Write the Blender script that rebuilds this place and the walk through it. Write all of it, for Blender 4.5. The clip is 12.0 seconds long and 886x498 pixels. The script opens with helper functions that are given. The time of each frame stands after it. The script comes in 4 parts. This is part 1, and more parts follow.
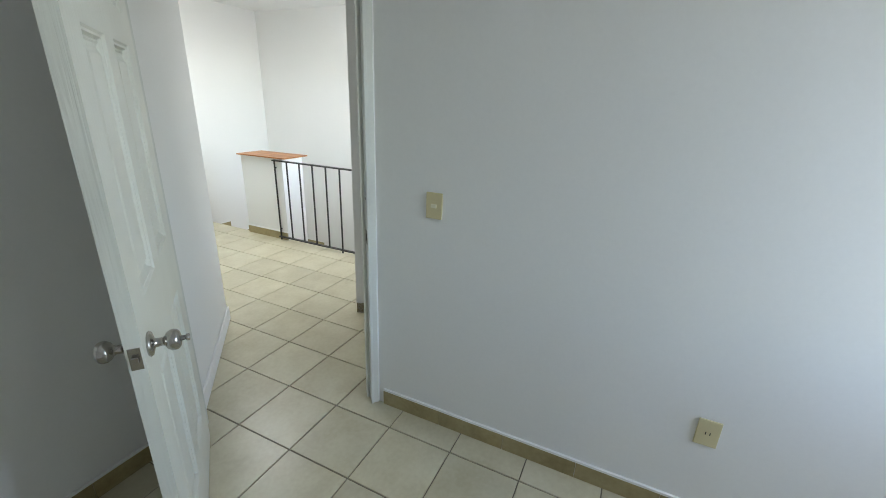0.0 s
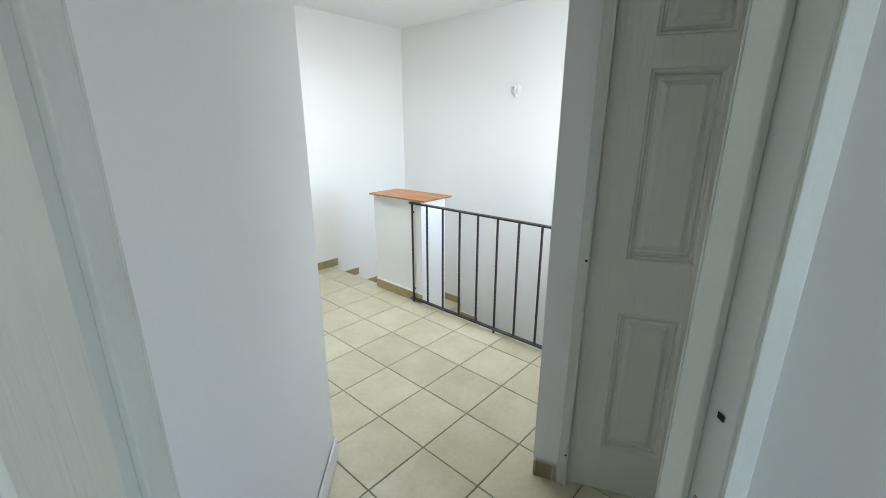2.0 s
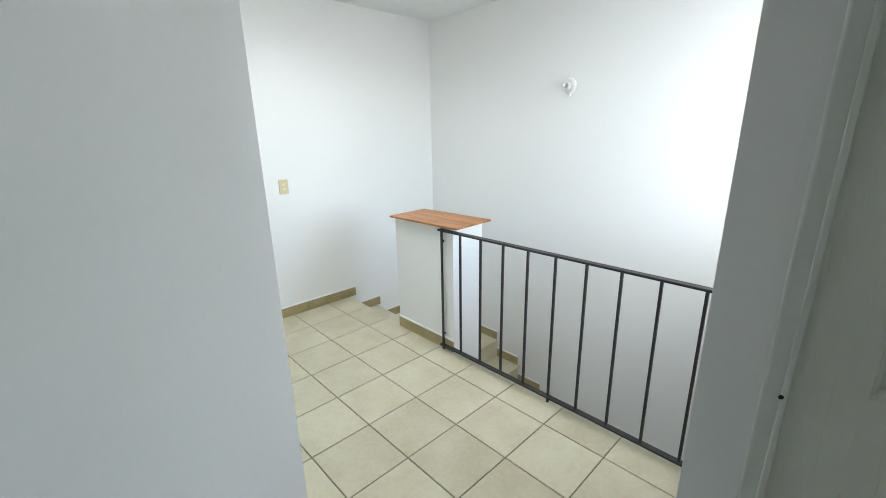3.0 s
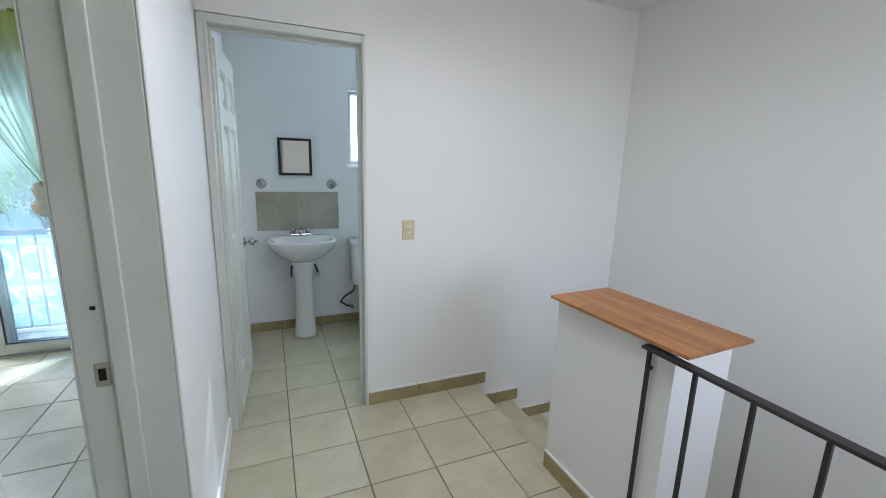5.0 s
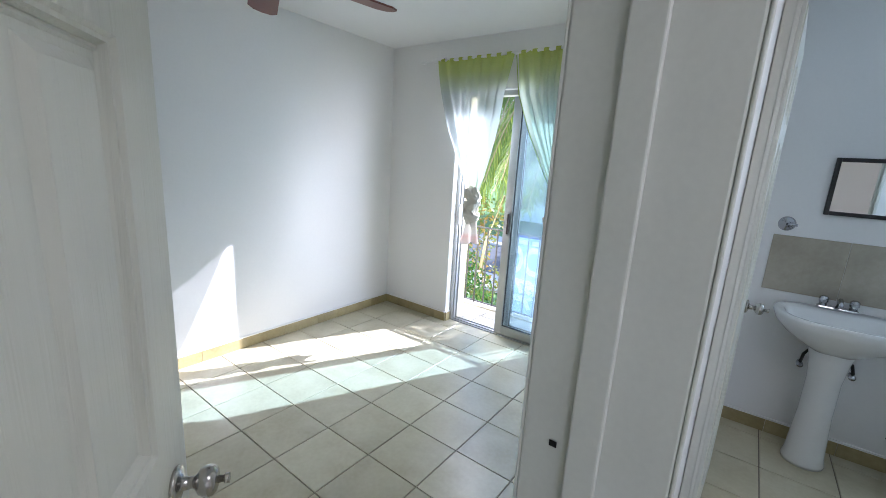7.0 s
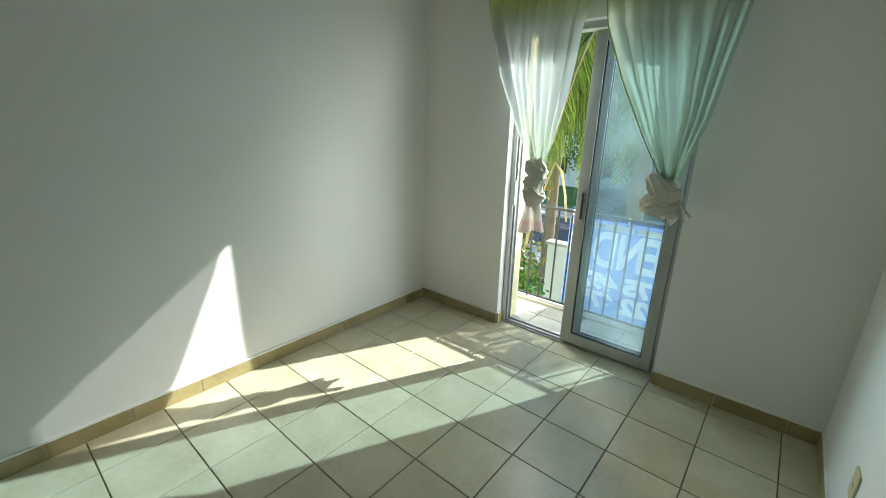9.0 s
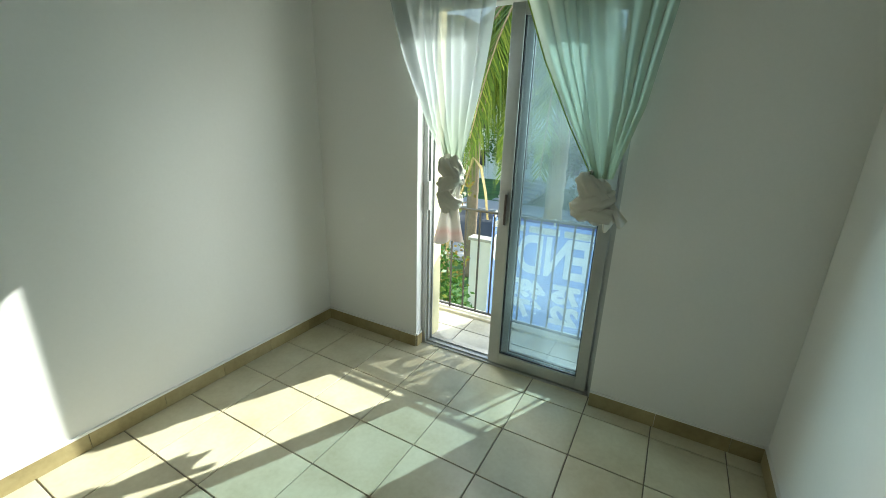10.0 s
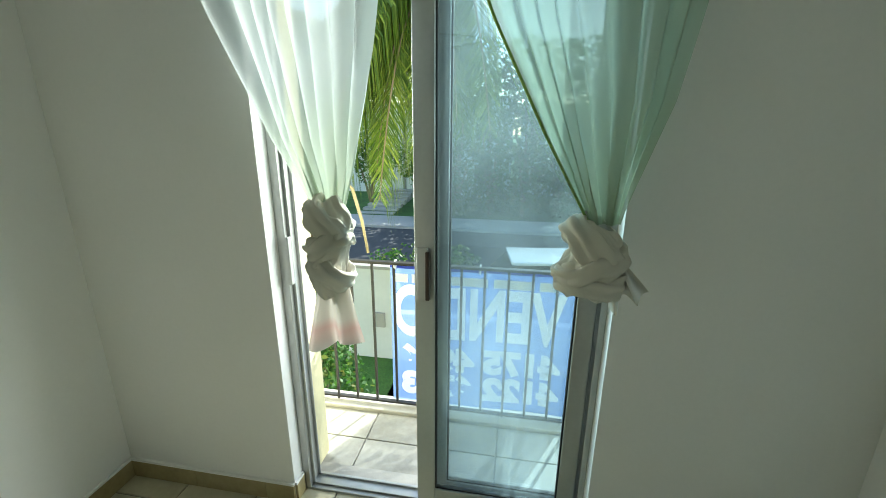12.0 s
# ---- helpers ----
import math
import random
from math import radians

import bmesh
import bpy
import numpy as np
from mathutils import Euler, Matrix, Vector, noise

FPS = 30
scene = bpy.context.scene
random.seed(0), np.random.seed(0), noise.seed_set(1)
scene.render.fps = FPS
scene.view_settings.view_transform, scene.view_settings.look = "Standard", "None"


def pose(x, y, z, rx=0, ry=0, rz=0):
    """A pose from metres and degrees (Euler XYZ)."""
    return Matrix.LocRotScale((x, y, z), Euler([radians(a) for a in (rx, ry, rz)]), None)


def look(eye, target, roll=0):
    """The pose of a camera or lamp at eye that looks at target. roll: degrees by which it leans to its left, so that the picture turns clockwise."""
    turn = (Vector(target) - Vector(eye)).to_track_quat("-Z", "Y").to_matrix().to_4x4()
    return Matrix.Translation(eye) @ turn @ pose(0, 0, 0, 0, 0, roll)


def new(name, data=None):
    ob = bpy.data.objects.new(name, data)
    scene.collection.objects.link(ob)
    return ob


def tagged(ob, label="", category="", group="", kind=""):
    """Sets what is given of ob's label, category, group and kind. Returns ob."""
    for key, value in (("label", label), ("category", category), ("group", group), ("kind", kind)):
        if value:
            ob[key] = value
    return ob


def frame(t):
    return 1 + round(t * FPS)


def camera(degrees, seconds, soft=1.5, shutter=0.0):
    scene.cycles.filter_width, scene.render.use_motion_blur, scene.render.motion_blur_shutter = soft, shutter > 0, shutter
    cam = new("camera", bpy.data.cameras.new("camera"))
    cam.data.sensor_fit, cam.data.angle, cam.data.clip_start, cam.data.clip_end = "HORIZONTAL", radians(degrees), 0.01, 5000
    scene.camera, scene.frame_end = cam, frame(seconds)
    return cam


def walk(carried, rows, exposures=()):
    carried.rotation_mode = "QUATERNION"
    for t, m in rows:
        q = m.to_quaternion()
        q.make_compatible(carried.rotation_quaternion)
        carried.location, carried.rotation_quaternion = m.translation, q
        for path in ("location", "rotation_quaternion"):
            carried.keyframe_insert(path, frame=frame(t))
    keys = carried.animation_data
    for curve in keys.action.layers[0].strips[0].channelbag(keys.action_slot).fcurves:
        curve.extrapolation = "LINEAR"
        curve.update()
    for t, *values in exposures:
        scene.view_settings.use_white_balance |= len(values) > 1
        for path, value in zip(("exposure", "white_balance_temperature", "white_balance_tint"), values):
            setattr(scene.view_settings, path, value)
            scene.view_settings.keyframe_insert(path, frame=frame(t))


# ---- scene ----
cam = camera(94.42, 12.0, soft=0.95)
PATH = [
    (0.0, pose(-2.027, -2.208, 1.534, 70.16, -2.19, -64.34)),
    (0.5, pose(-1.836, -1.953, 1.508, 70.83, -2.41, -57.78)),
    (1.0, pose(-1.619, -1.713, 1.506, 70.77, -1.30, -52.20)),
    (1.5, pose(-1.337, -1.464, 1.511, 71.83, -0.35, -48.46)),
    (2.0, pose(-1.136, -1.160, 1.484, 73.33, -0.05, -47.72)),
    (2.5, pose(-0.921, -0.897, 1.483, 73.32, 0.61, -46.15)),
    (3.0, pose(-0.652, -0.642, 1.506, 73.97, 1.04, -43.92)),
    (3.2, pose(-0.574, -0.549, 1.506, 73.87, 1.13, -42.79)),
    (4.8, pose(-0.056, 0.239, 1.486, 77.86, -1.41, -26.35)),
    (5.0, pose(-0.040, 0.329, 1.489, 78.28, -1.67, -22.68)),
    (5.5, pose(-0.044, 0.561, 1.498, 77.36, -1.54, -7.39)),
    (6.0, pose(-0.051, 0.789, 1.496, 77.15, -1.92, 15.58)),
    (6.5, pose(-0.113, 0.908, 1.508, 77.53, -3.32, 31.85)),
    (7.0, pose(-0.285, 1.003, 1.528, 77.68, -3.40, 37.06)),
    (7.2, pose(-0.358, 1.042, 1.535, 77.15, -3.15, 39.46)),
    (8.8, pose(-0.849, 1.458, 1.528, 73.10, -1.29, 42.26)),
    (9.0, pose(-0.900, 1.514, 1.528, 72.69, -1.33, 40.35)),
    (9.5, pose(-1.004, 1.766, 1.519, 72.42, -1.41, 35.32)),
    (10.0, pose(-1.105, 1.963, 1.513, 72.09, -1.60, 29.56)),
    (10.5, pose(-1.282, 2.160, 1.526, 72.07, -1.02, 24.12)),
    (11.0, pose(-1.416, 2.353, 1.515, 72.45, -0.10, 20.43)),
    (11.5, pose(-1.525, 2.605, 1.519, 73.60, 0.15, 17.20)),
    (12.0, pose(-1.629, 2.828, 1.507, 73.59, -0.36, 9.96)),
]
EXPOSURES = [(0.0, 3.45, 6100, 9), (1.5, 3.45, 5850, 9), (3.0, 3.3, 5850, 9), (4.8, 2.65, 5900, 14), (5.5, 2.5, 5700, 17), (6.0, 2.25, 5800, 18), (6.5, 2.35, 5750, 19), (7.2, 2.4, 5800, 19), (8.8, 1.6, 6600, 0), (12.0, 1.5, 6650, -4)]
walk(cam, PATH, EXPOSURES)

# ---- world and lights ----
H = 2.53          # ceiling height
SUN_AZ, SUN_EL = radians(26.0), radians(32.0)
world = bpy.data.worlds.new("sky")
scene.world = world
world.use_nodes = True
wn = world.node_tree
sky = wn.nodes.new("ShaderNodeTexSky")
sky.sky_type, sky.sun_disc = "NISHITA", False
sky.sun_elevation, sky.sun_rotation = SUN_EL, SUN_AZ
wn.nodes["Background"].inputs["Strength"].default_value = 0.15
wn.links.new(sky.outputs[0], wn.nodes["Background"].inputs["Color"])

sun = new("sun", bpy.data.lights.new("sun", "SUN"))
sun.data.energy, sun.data.angle, sun.data.color = 4.0, radians(0.5), (1.0, 0.985, 0.985)
sun.matrix_world = look((0, 0, 8), (-math.sin(SUN_AZ) * math.cos(SUN_EL), -math.cos(SUN_AZ) * math.cos(SUN_EL), 8 - math.sin(SUN_EL)))


def area_lamp(name, eye, target, w, h, watts, color, spread=180):
    ob = new(name, bpy.data.lights.new(name, "AREA"))
    ob.data.shape, ob.data.size, ob.data.size_y = "RECTANGLE", w, h
    ob.data.energy, ob.data.color, ob.data.spread = watts, color, radians(spread)
    ob.matrix_world = look(eye, target)
    return ob


area_lamp("bedroom_window_light", (-0.95, -4.02, 1.5), (-1.3, 0, 1.2), 0.7, 1.2, 1.5, (0.95, 0.97, 1.0))
# Unseen lamp added south of the stairs to brighten the stairwell.
area_lamp("stair_fill_light", (1.65, -0.53, 1.5), (1.65, 4, 1.3), 0.8, 1.3, 1.8, (1.0, 0.98, 0.94))
# Unseen lamp added overhead to brighten the landing floor and half wall.
area_lamp("landing_fill_light", (0.6, 1.35, H + 0.26), (0.6, 1.35, 0), 0.7, 0.7, 2.6, (1.0, 0.99, 0.96))
# Three unseen fill lamps added outside the balcony in place of sky light.
area_lamp("balcony_sky_fill", (-1.9, 5.0, 2.72), (-2.1, 1.2, 1.25), 1.6, 0.6, 11, (0.97, 0.98, 1.0), 90)
area_lamp("balcony_sky_fill", (1.0, 5.9, 1.6), (-2.6, 3.3, 1.6), 3.4, 1.6, 22, (0.97, 0.98, 1.0), 90)
area_lamp("balcony_sky_fill", (-5.0, 6.0, 1.4), (-0.9, 2.8, 1.4), 1.8, 1.8, 60, (0.97, 0.98, 1.0), 100)
area_lamp("bath_window_light", (1.0, 4.10, 1.77), (1.0, 0, 1.4), 0.6, 0.55, 1.6, (0.72, 0.91, 1.0))


# ---- materials ----
def shader(name, rough=0.5, metal=0.0):
    m = bpy.data.materials.new(name)
    m.use_nodes = True
    b = m.node_tree.nodes["Principled BSDF"]
    b.inputs["Roughness"].default_value, b.inputs["Metallic"].default_value = rough, metal
    return m, m.node_tree, b


def node(nt, kind, **vals):
    n = nt.nodes.new(kind)
    for k, v in vals.items():
        n.inputs[k.replace("_", " ")].default_value = v
    return n


def noise_node(nt, scale, detail=4.0, coords="Object"):
    tc = nt.nodes.new("ShaderNodeTexCoord")
    n = node(nt, "ShaderNodeTexNoise", Scale=scale, Detail=detail)
    nt.links.new(tc.outputs[coords], n.inputs["Vector"])
    return n


def ramp(nt, src, stops):
    r = nt.nodes.new("ShaderNodeValToRGB")
    while len(r.color_ramp.elements) < len(stops):
        r.color_ramp.elements.new(0.5)
    for e, (p, c) in zip(r.color_ramp.elements, stops):
        e.position, e.color = p, (*c, 1)
    nt.links.new(src, r.inputs[0])
    return r


def bump(nt, b, src, strength, dist=0.002):
    n = nt.nodes.new("ShaderNodeBump")
    n.inputs["Strength"].default_value, n.inputs["Distance"].default_value = strength, dist
    nt.links.new(src, n.inputs["Height"])
    nt.links.new(n.outputs[0], b.inputs["Normal"])


def surface(name, col, rough=0.5, metal=0.0, var=0.06, big=1.5, fine=60.0, relief=0.15, dist=0.001):
    """A plain stuff with wear at two scales and a fine relief."""
    m, nt, b = shader(name, rough, metal)
    a, f = noise_node(nt, big, 3), noise_node(nt, fine, 3)
    mix = nt.nodes.new("ShaderNodeMix")
    mix.inputs["Factor"].default_value = 0.35
    nt.links.new(a.outputs[0], mix.inputs["A"])
    nt.links.new(f.outputs[0], mix.inputs["B"])
    lo, hi = [max(0, c * (1 - var)) for c in col], [min(1, c * (1 + var)) for c in col]
    r = ramp(nt, mix.outputs[0], [(0.3, lo), (0.7, hi)])
    nt.links.new(r.outputs[0], b.inputs["Base Color"])
    rr = nt.nodes.new("ShaderNodeMapRange")
    rr.inputs["To Min"].default_value, rr.inputs["To Max"].default_value = rough * 0.85, min(1, rough * 1.15)
    nt.links.new(f.outputs[0], rr.inputs["Value"])
    nt.links.new(rr.outputs[0], b.inputs["Roughness"])
    bump(nt, b, f.outputs[0], relief, dist)
    return m


def tile_stuff(name, lo, mid, hi, rough=0.3):
    m, nt, b = shader(name, rough)
    geo = nt.nodes.new("ShaderNodeNewGeometry")
    info = nt.nodes.new("ShaderNodeObjectInfo")
    off = nt.nodes.new("ShaderNodeVectorMath")
    off.operation = "MULTIPLY_ADD"
    comb = nt.nodes.new("ShaderNodeCombineXYZ")
    for k in range(3):
        nt.links.new(info.outputs["Random"], comb.inputs[k])
    nt.links.new(comb.outputs[0], off.inputs[0])
    off.inputs[1].default_value = (37.0, 53.0, 19.0)
    nt.links.new(geo.outputs["Position"], off.inputs[2])
    n1 = node(nt, "ShaderNodeTexNoise", Scale=5.0, Detail=5.0, Roughness=0.5, Distortion=0.2)
    n2 = node(nt, "ShaderNodeTexNoise", Scale=45.0, Detail=4.0)
    for n in (n1, n2):
        nt.links.new(off.outputs[0], n.inputs["Vector"])
    mix = nt.nodes.new("ShaderNodeMix")
    mix.inputs["Factor"].default_value = 0.3
    nt.links.new(n1.outputs[0], mix.inputs["A"])
    nt.links.new(n2.outputs[0], mix.inputs["B"])
    r = ramp(nt, mix.outputs[0], [(0.33, lo), (0.5, mid), (0.68, hi)])
    hsv = nt.nodes.new("ShaderNodeHueSaturation")
    mr = nt.nodes.new("ShaderNodeMapRange")
    mr.inputs["To Min"].default_value, mr.inputs["To Max"].default_value = 0.94, 1.05
    nt.links.new(info.outputs["Random"], mr.inputs["Value"])
    nt.links.new(mr.outputs[0], hsv.inputs["Value"])
    nt.links.new(r.outputs[0], hsv.inputs["Color"])
    nt.links.new(hsv.outputs[0], b.inputs["Base Color"])
    rr = nt.nodes.new("ShaderNodeMapRange")
    rr.inputs["To Min"].default_value, rr.inputs["To Max"].default_value = rough * 0.9, rough * 1.15
    nt.links.new(n1.outputs[0], rr.inputs["Value"])
    nt.links.new(rr.outputs[0], b.inputs["Roughness"])
    bump(nt, b, n2.outputs[0], 0.06, 0.001)
    return m


WALL = surface("white_wall_paint", (0.85, 0.845, 0.825), 0.75, var=0.025, big=0.9, fine=70, relief=0.18, dist=0.0012)
CEIL = surface("white_ceiling_paint", (0.82, 0.82, 0.81), 0.85, var=0.02, fine=40, relief=0.25, dist=0.002)
CREAM = surface("cream_outside_render", (0.72, 0.66, 0.42), 0.9, var=0.08, fine=50, relief=0.5, dist=0.003)
TILE = tile_stuff("beige_ceramic_tile", (0.49, 0.44, 0.295), (0.555, 0.51, 0.36), (0.615, 0.575, 0.425), 0.29)
# Balcony tile is greyer, with the floor's shade put into its darker colour.
BTILE = tile_stuff("shade_toned_balcony_tile", (0.27, 0.255, 0.22), (0.34, 0.325, 0.285), (0.40, 0.385, 0.345), 0.6)
SKIRT = tile_stuff("beige_skirting_tile", (0.27, 0.215, 0.10), (0.35, 0.285, 0.14), (0.42, 0.35, 0.19), 0.32)
SPLASH = tile_stuff("taupe_wall_tile", (0.36, 0.32, 0.25), (0.42, 0.38, 0.30), (0.48, 0.44, 0.36), 0.25)
GROUT = surface("grey_brown_grout", (0.20, 0.175, 0.135), 0.95, var=0.2, fine=30, relief=0.5)
CONC = surface("grey_concrete", (0.42, 0.40, 0.37), 0.9, var=0.12, fine=25, relief=0.5, dist=0.004)
FRAMEP = surface("ivory_grey_door_frame_paint", (0.66, 0.67, 0.62), 0.55, var=0.06, big=4, fine=90, relief=0.1)
BLACK = surface("black_iron_paint", (0.018, 0.017, 0.017), 0.45, var=0.3, fine=90, relief=0.3)
CHROME = surface("brushed_nickel", (0.46, 0.44, 0.41), 0.24, 1.0, var=0.05, fine=80, relief=0.03)
CHROMED = surface("polished_chrome", (0.50, 0.51, 0.53), 0.16, 1.0, var=0.03, relief=0.01)
DARK = surface("dark_hole", (0.01, 0.01, 0.01), 0.9)
ALU = surface("dull_aluminium", (0.48, 0.49, 0.48), 0.42, 0.75, var=0.08, big=6, fine=70, relief=0.08)
PORC = surface("white_porcelain", (0.80, 0.80, 0.78), 0.12, var=0.02, relief=0.01)
IVORY = surface("ivory_switch_plastic", (0.62, 0.55, 0.33), 0.38, var=0.04, relief=0.03)
IVORYL = surface("pale_rocker_plastic", (0.74, 0.70, 0.55), 0.35, var=0.03, relief=0.03)
WHITEP = surface("white_plastic", (0.80, 0.80, 0.78), 0.35, var=0.03, relief=0.03)
RUBBER = surface("black_rubber_hose", (0.02, 0.02, 0.02), 0.6)
GRIP = surface("dark_brown_plastic_grip", (0.045, 0.024, 0.016), 0.4, var=0.15)
FANW = surface("dark_red_fan_blade", (0.16, 0.045, 0.03), 0.4, var=0.2)


def door_stuff():
    m, nt, b = shader("white_grained_door_paint", 0.42)
    tc = nt.nodes.new("ShaderNodeTexCoord")
    mp = nt.nodes.new("ShaderNodeMapping")
    mp.inputs["Scale"].default_value = (70, 70, 3.0)
    nt.links.new(tc.outputs["Object"], mp.inputs["Vector"])
    n = node(nt, "ShaderNodeTexNoise", Scale=1.0, Detail=5.0, Distortion=1.2)
    nt.links.new(mp.outputs[0], n.inputs["Vector"])
    a = noise_node(nt, 2.5, 3)
    r = ramp(nt, a.outputs[0], [(0.3, (0.68, 0.68, 0.60)), (0.7, (0.76, 0.76, 0.68))])
    nt.links.new(r.outputs[0], b.inputs["Base Color"])
    bump(nt, b, n.outputs[0], 0.8, 0.003)
    return m


def wood_stuff():
    m, nt, b = shader("varnished_orange_wood", 0.38)
    tc = nt.nodes.new("ShaderNodeTexCoord")
    mp = nt.nodes.new("ShaderNodeMapping")
    mp.inputs["Scale"].default_value = (40, 2.2, 40)
    nt.links.new(tc.outputs["Object"], mp.inputs["Vector"])
    n = node(nt, "ShaderNodeTexNoise", Scale=1.0, Detail=6.0, Distortion=0.8)
    nt.links.new(mp.outputs[0], n.inputs["Vector"])
    r = ramp(nt, n.outputs[0], [(0.3, (0.29, 0.115, 0.035)), (0.55, (0.42, 0.18, 0.055)), (0.75, (0.50, 0.24, 0.085))])
    info, tone, hsv = nt.nodes.new("ShaderNodeObjectInfo"), nt.nodes.new("ShaderNodeMapRange"), nt.nodes.new("ShaderNodeHueSaturation")
    tone.inputs["To Min"].default_value, tone.inputs["To Max"].default_value = 0.84, 1.18
    nt.links.new(info.outputs["Random"], tone.inputs["Value"])
    nt.links.new(tone.outputs[0], hsv.inputs["Value"])
    nt.links.new(r.outputs[0], hsv.inputs["Color"])
    nt.links.new(hsv.outputs[0], b.inputs["Base Color"])
    bump(nt, b, n.outputs[0], 0.2, 0.001)
    return m


def glass_stuff(name, tint, haze):
    """A clear pane with a film of dust."""
    m = bpy.data.materials.new(name)
    m.use_nodes = True
    nt = m.node_tree
    nt.nodes.remove(nt.nodes["Principled BSDF"])
    out = nt.nodes["Material Output"]
    tr = node(nt, "ShaderNodeBsdfTransparent", Color=(*tint, 1))
    gl = node(nt, "ShaderNodeBsdfGlossy", Roughness=0.02, Color=(0.9, 0.95, 0.95, 1))
    di = node(nt, "ShaderNodeBsdfTranslucent", Color=(0.72, 0.82, 0.86, 1))
    m1, m2 = nt.nodes.new("ShaderNodeMixShader"), nt.nodes.new("ShaderNodeMixShader")
    n = noise_node(nt, 1.6, 2)
    mr = nt.nodes.new("ShaderNodeMapRange")
    mr.inputs["From Min"].default_value, mr.inputs["From Max"].default_value = 0.35, 0.7
    mr.inputs["To Min"].default_value, mr.inputs["To Max"].default_value = haze * 0.4, haze * 1.6
    nt.links.new(n.outputs[0], mr.inputs["Value"])
    nt.links.new(mr.outputs[0], m1.inputs[0])
    nt.links.new(tr.outputs[0], m1.inputs[1])
    nt.links.new(di.outputs[0], m1.inputs[2])
    m2.inputs[0].default_value = 0.06
    nt.links.new(m1.outputs[0], m2.inputs[1])
    nt.links.new(gl.outputs[0], m2.inputs[2])
    nt.links.new(m2.outputs[0], out.inputs[0])
    return m


def cloth_stuff(name, stops, z0, z1, see, glow):
    """Thin cloth, dyed from top to hem: see = open weave, glow = light let through."""
    m = bpy.data.materials.new(name)
    m.use_nodes = True
    nt = m.node_tree
    nt.nodes.remove(nt.nodes["Principled BSDF"])
    out = nt.nodes["Material Output"]
    geo = nt.nodes.new("ShaderNodeNewGeometry")
    sep = nt.nodes.new("ShaderNodeSeparateXYZ")
    nt.links.new(geo.outputs["Position"], sep.inputs[0])
    mr = nt.nodes.new("ShaderNodeMapRange")
    mr.inputs["From Min"].default_value, mr.inputs["From Max"].default_value = z0, z1
    nt.links.new(sep.outputs["Z"], mr.inputs["Value"])
    r = ramp(nt, mr.outputs[0], stops)
    weave = noise_node(nt, 350.0, 2)
    bp = node(nt, "ShaderNodeBump", Strength=0.25, Distance=0.001)
    nt.links.new(weave.outputs[0], bp.inputs["Height"])
    di, tl = nt.nodes.new("ShaderNodeBsdfDiffuse"), nt.nodes.new("ShaderNodeBsdfTranslucent")
    for s in (di, tl):
        nt.links.new(r.outputs[0], s.inputs["Color"])
        nt.links.new(bp.outputs[0], s.inputs["Normal"])
    tr = nt.nodes.new("ShaderNodeBsdfTransparent")
    m1, m2 = node(nt, "ShaderNodeMixShader", Fac=glow), node(nt, "ShaderNodeMixShader", Fac=see)
    nt.links.new(di.outputs[0], m1.inputs[1])
    nt.links.new(tl.outputs[0], m1.inputs[2])
    nt.links.new(m1.outputs[0], m2.inputs[1])
    nt.links.new(tr.outputs[0], m2.inputs[2])
    nt.links.new(m2.outputs[0], out.inputs[0])
    return m


DOOR, WOOD = door_stuff(), wood_stuff()
GLASS = glass_stuff("greenish_dusty_glass", (0.78, 0.85, 0.88), 0.03)
FROST = glass_stuff("frosted_window_glass", (0.5, 0.55, 0.58), 0.6)
MIRROR = surface("mirror_silver", (0.86, 0.87, 0.86), 0.02, 1.0, var=0.0, relief=0.0)
SHEER = cloth_stuff("ombre_green_voile", [(0.0, (0.45, 0.55, 0.40)), (0.38, (0.48, 0.53, 0.54)), (0.74, (0.48, 0.53, 0.52)), (0.89, (0.50, 0.58, 0.20)), (1.0, (0.48, 0.55, 0.09))], 1.2, 2.37, 0.13, 0.32)
MINT = cloth_stuff("mint_voile", [(0.0, (0.44, 0.54, 0.36)), (0.40, (0.48, 0.56, 0.46)), (0.74, (0.49, 0.56, 0.47)), (0.89, (0.50, 0.58, 0.20)), (1.0, (0.48, 0.55, 0.09))], 1.2, 2.37, 0.16, 0.38)
HEM = cloth_stuff("doubled_green_voile", [(0.0, (0.32, 0.46, 0.18)), (1.0, (0.40, 0.50, 0.12))], 1.2, 2.37, 0.0, 0.4)
KNOT = cloth_stuff("knotted_pale_voile", [(0.0, (0.70, 0.65, 0.60)), (0.10, (0.72, 0.60, 0.55)), (0.15, (0.70, 0.52, 0.48)), (0.22, (0.72, 0.69, 0.63)), (1.0, (0.68, 0.66, 0.57))], 0.82, 1.30, 0.0, 0.16)


def leaf_stuff(name, a, b2, c):
    m, nt, b = shader(name, 0.5)
    g = nt.nodes.new("ShaderNodeNewGeometry")
    r = ramp(nt, g.outputs["Random Per Island"], [(0.0, a), (0.6, b2), (1.0, c)])
    nt.links.new(r.outputs[0], b.inputs["Base Color"])
    out = nt.nodes["Material Output"]
    tl = nt.nodes.new("ShaderNodeBsdfTranslucent")
    nt.links.new(r.outputs[0], tl.inputs["Color"])
    mx = node(nt, "ShaderNodeMixShader", Fac=0.4)
    nt.links.new(b.outputs[0], mx.inputs[1])
    nt.links.new(tl.outputs[0], mx.inputs[2])
    nt.links.new(mx.outputs[0], out.inputs[0])
    return m


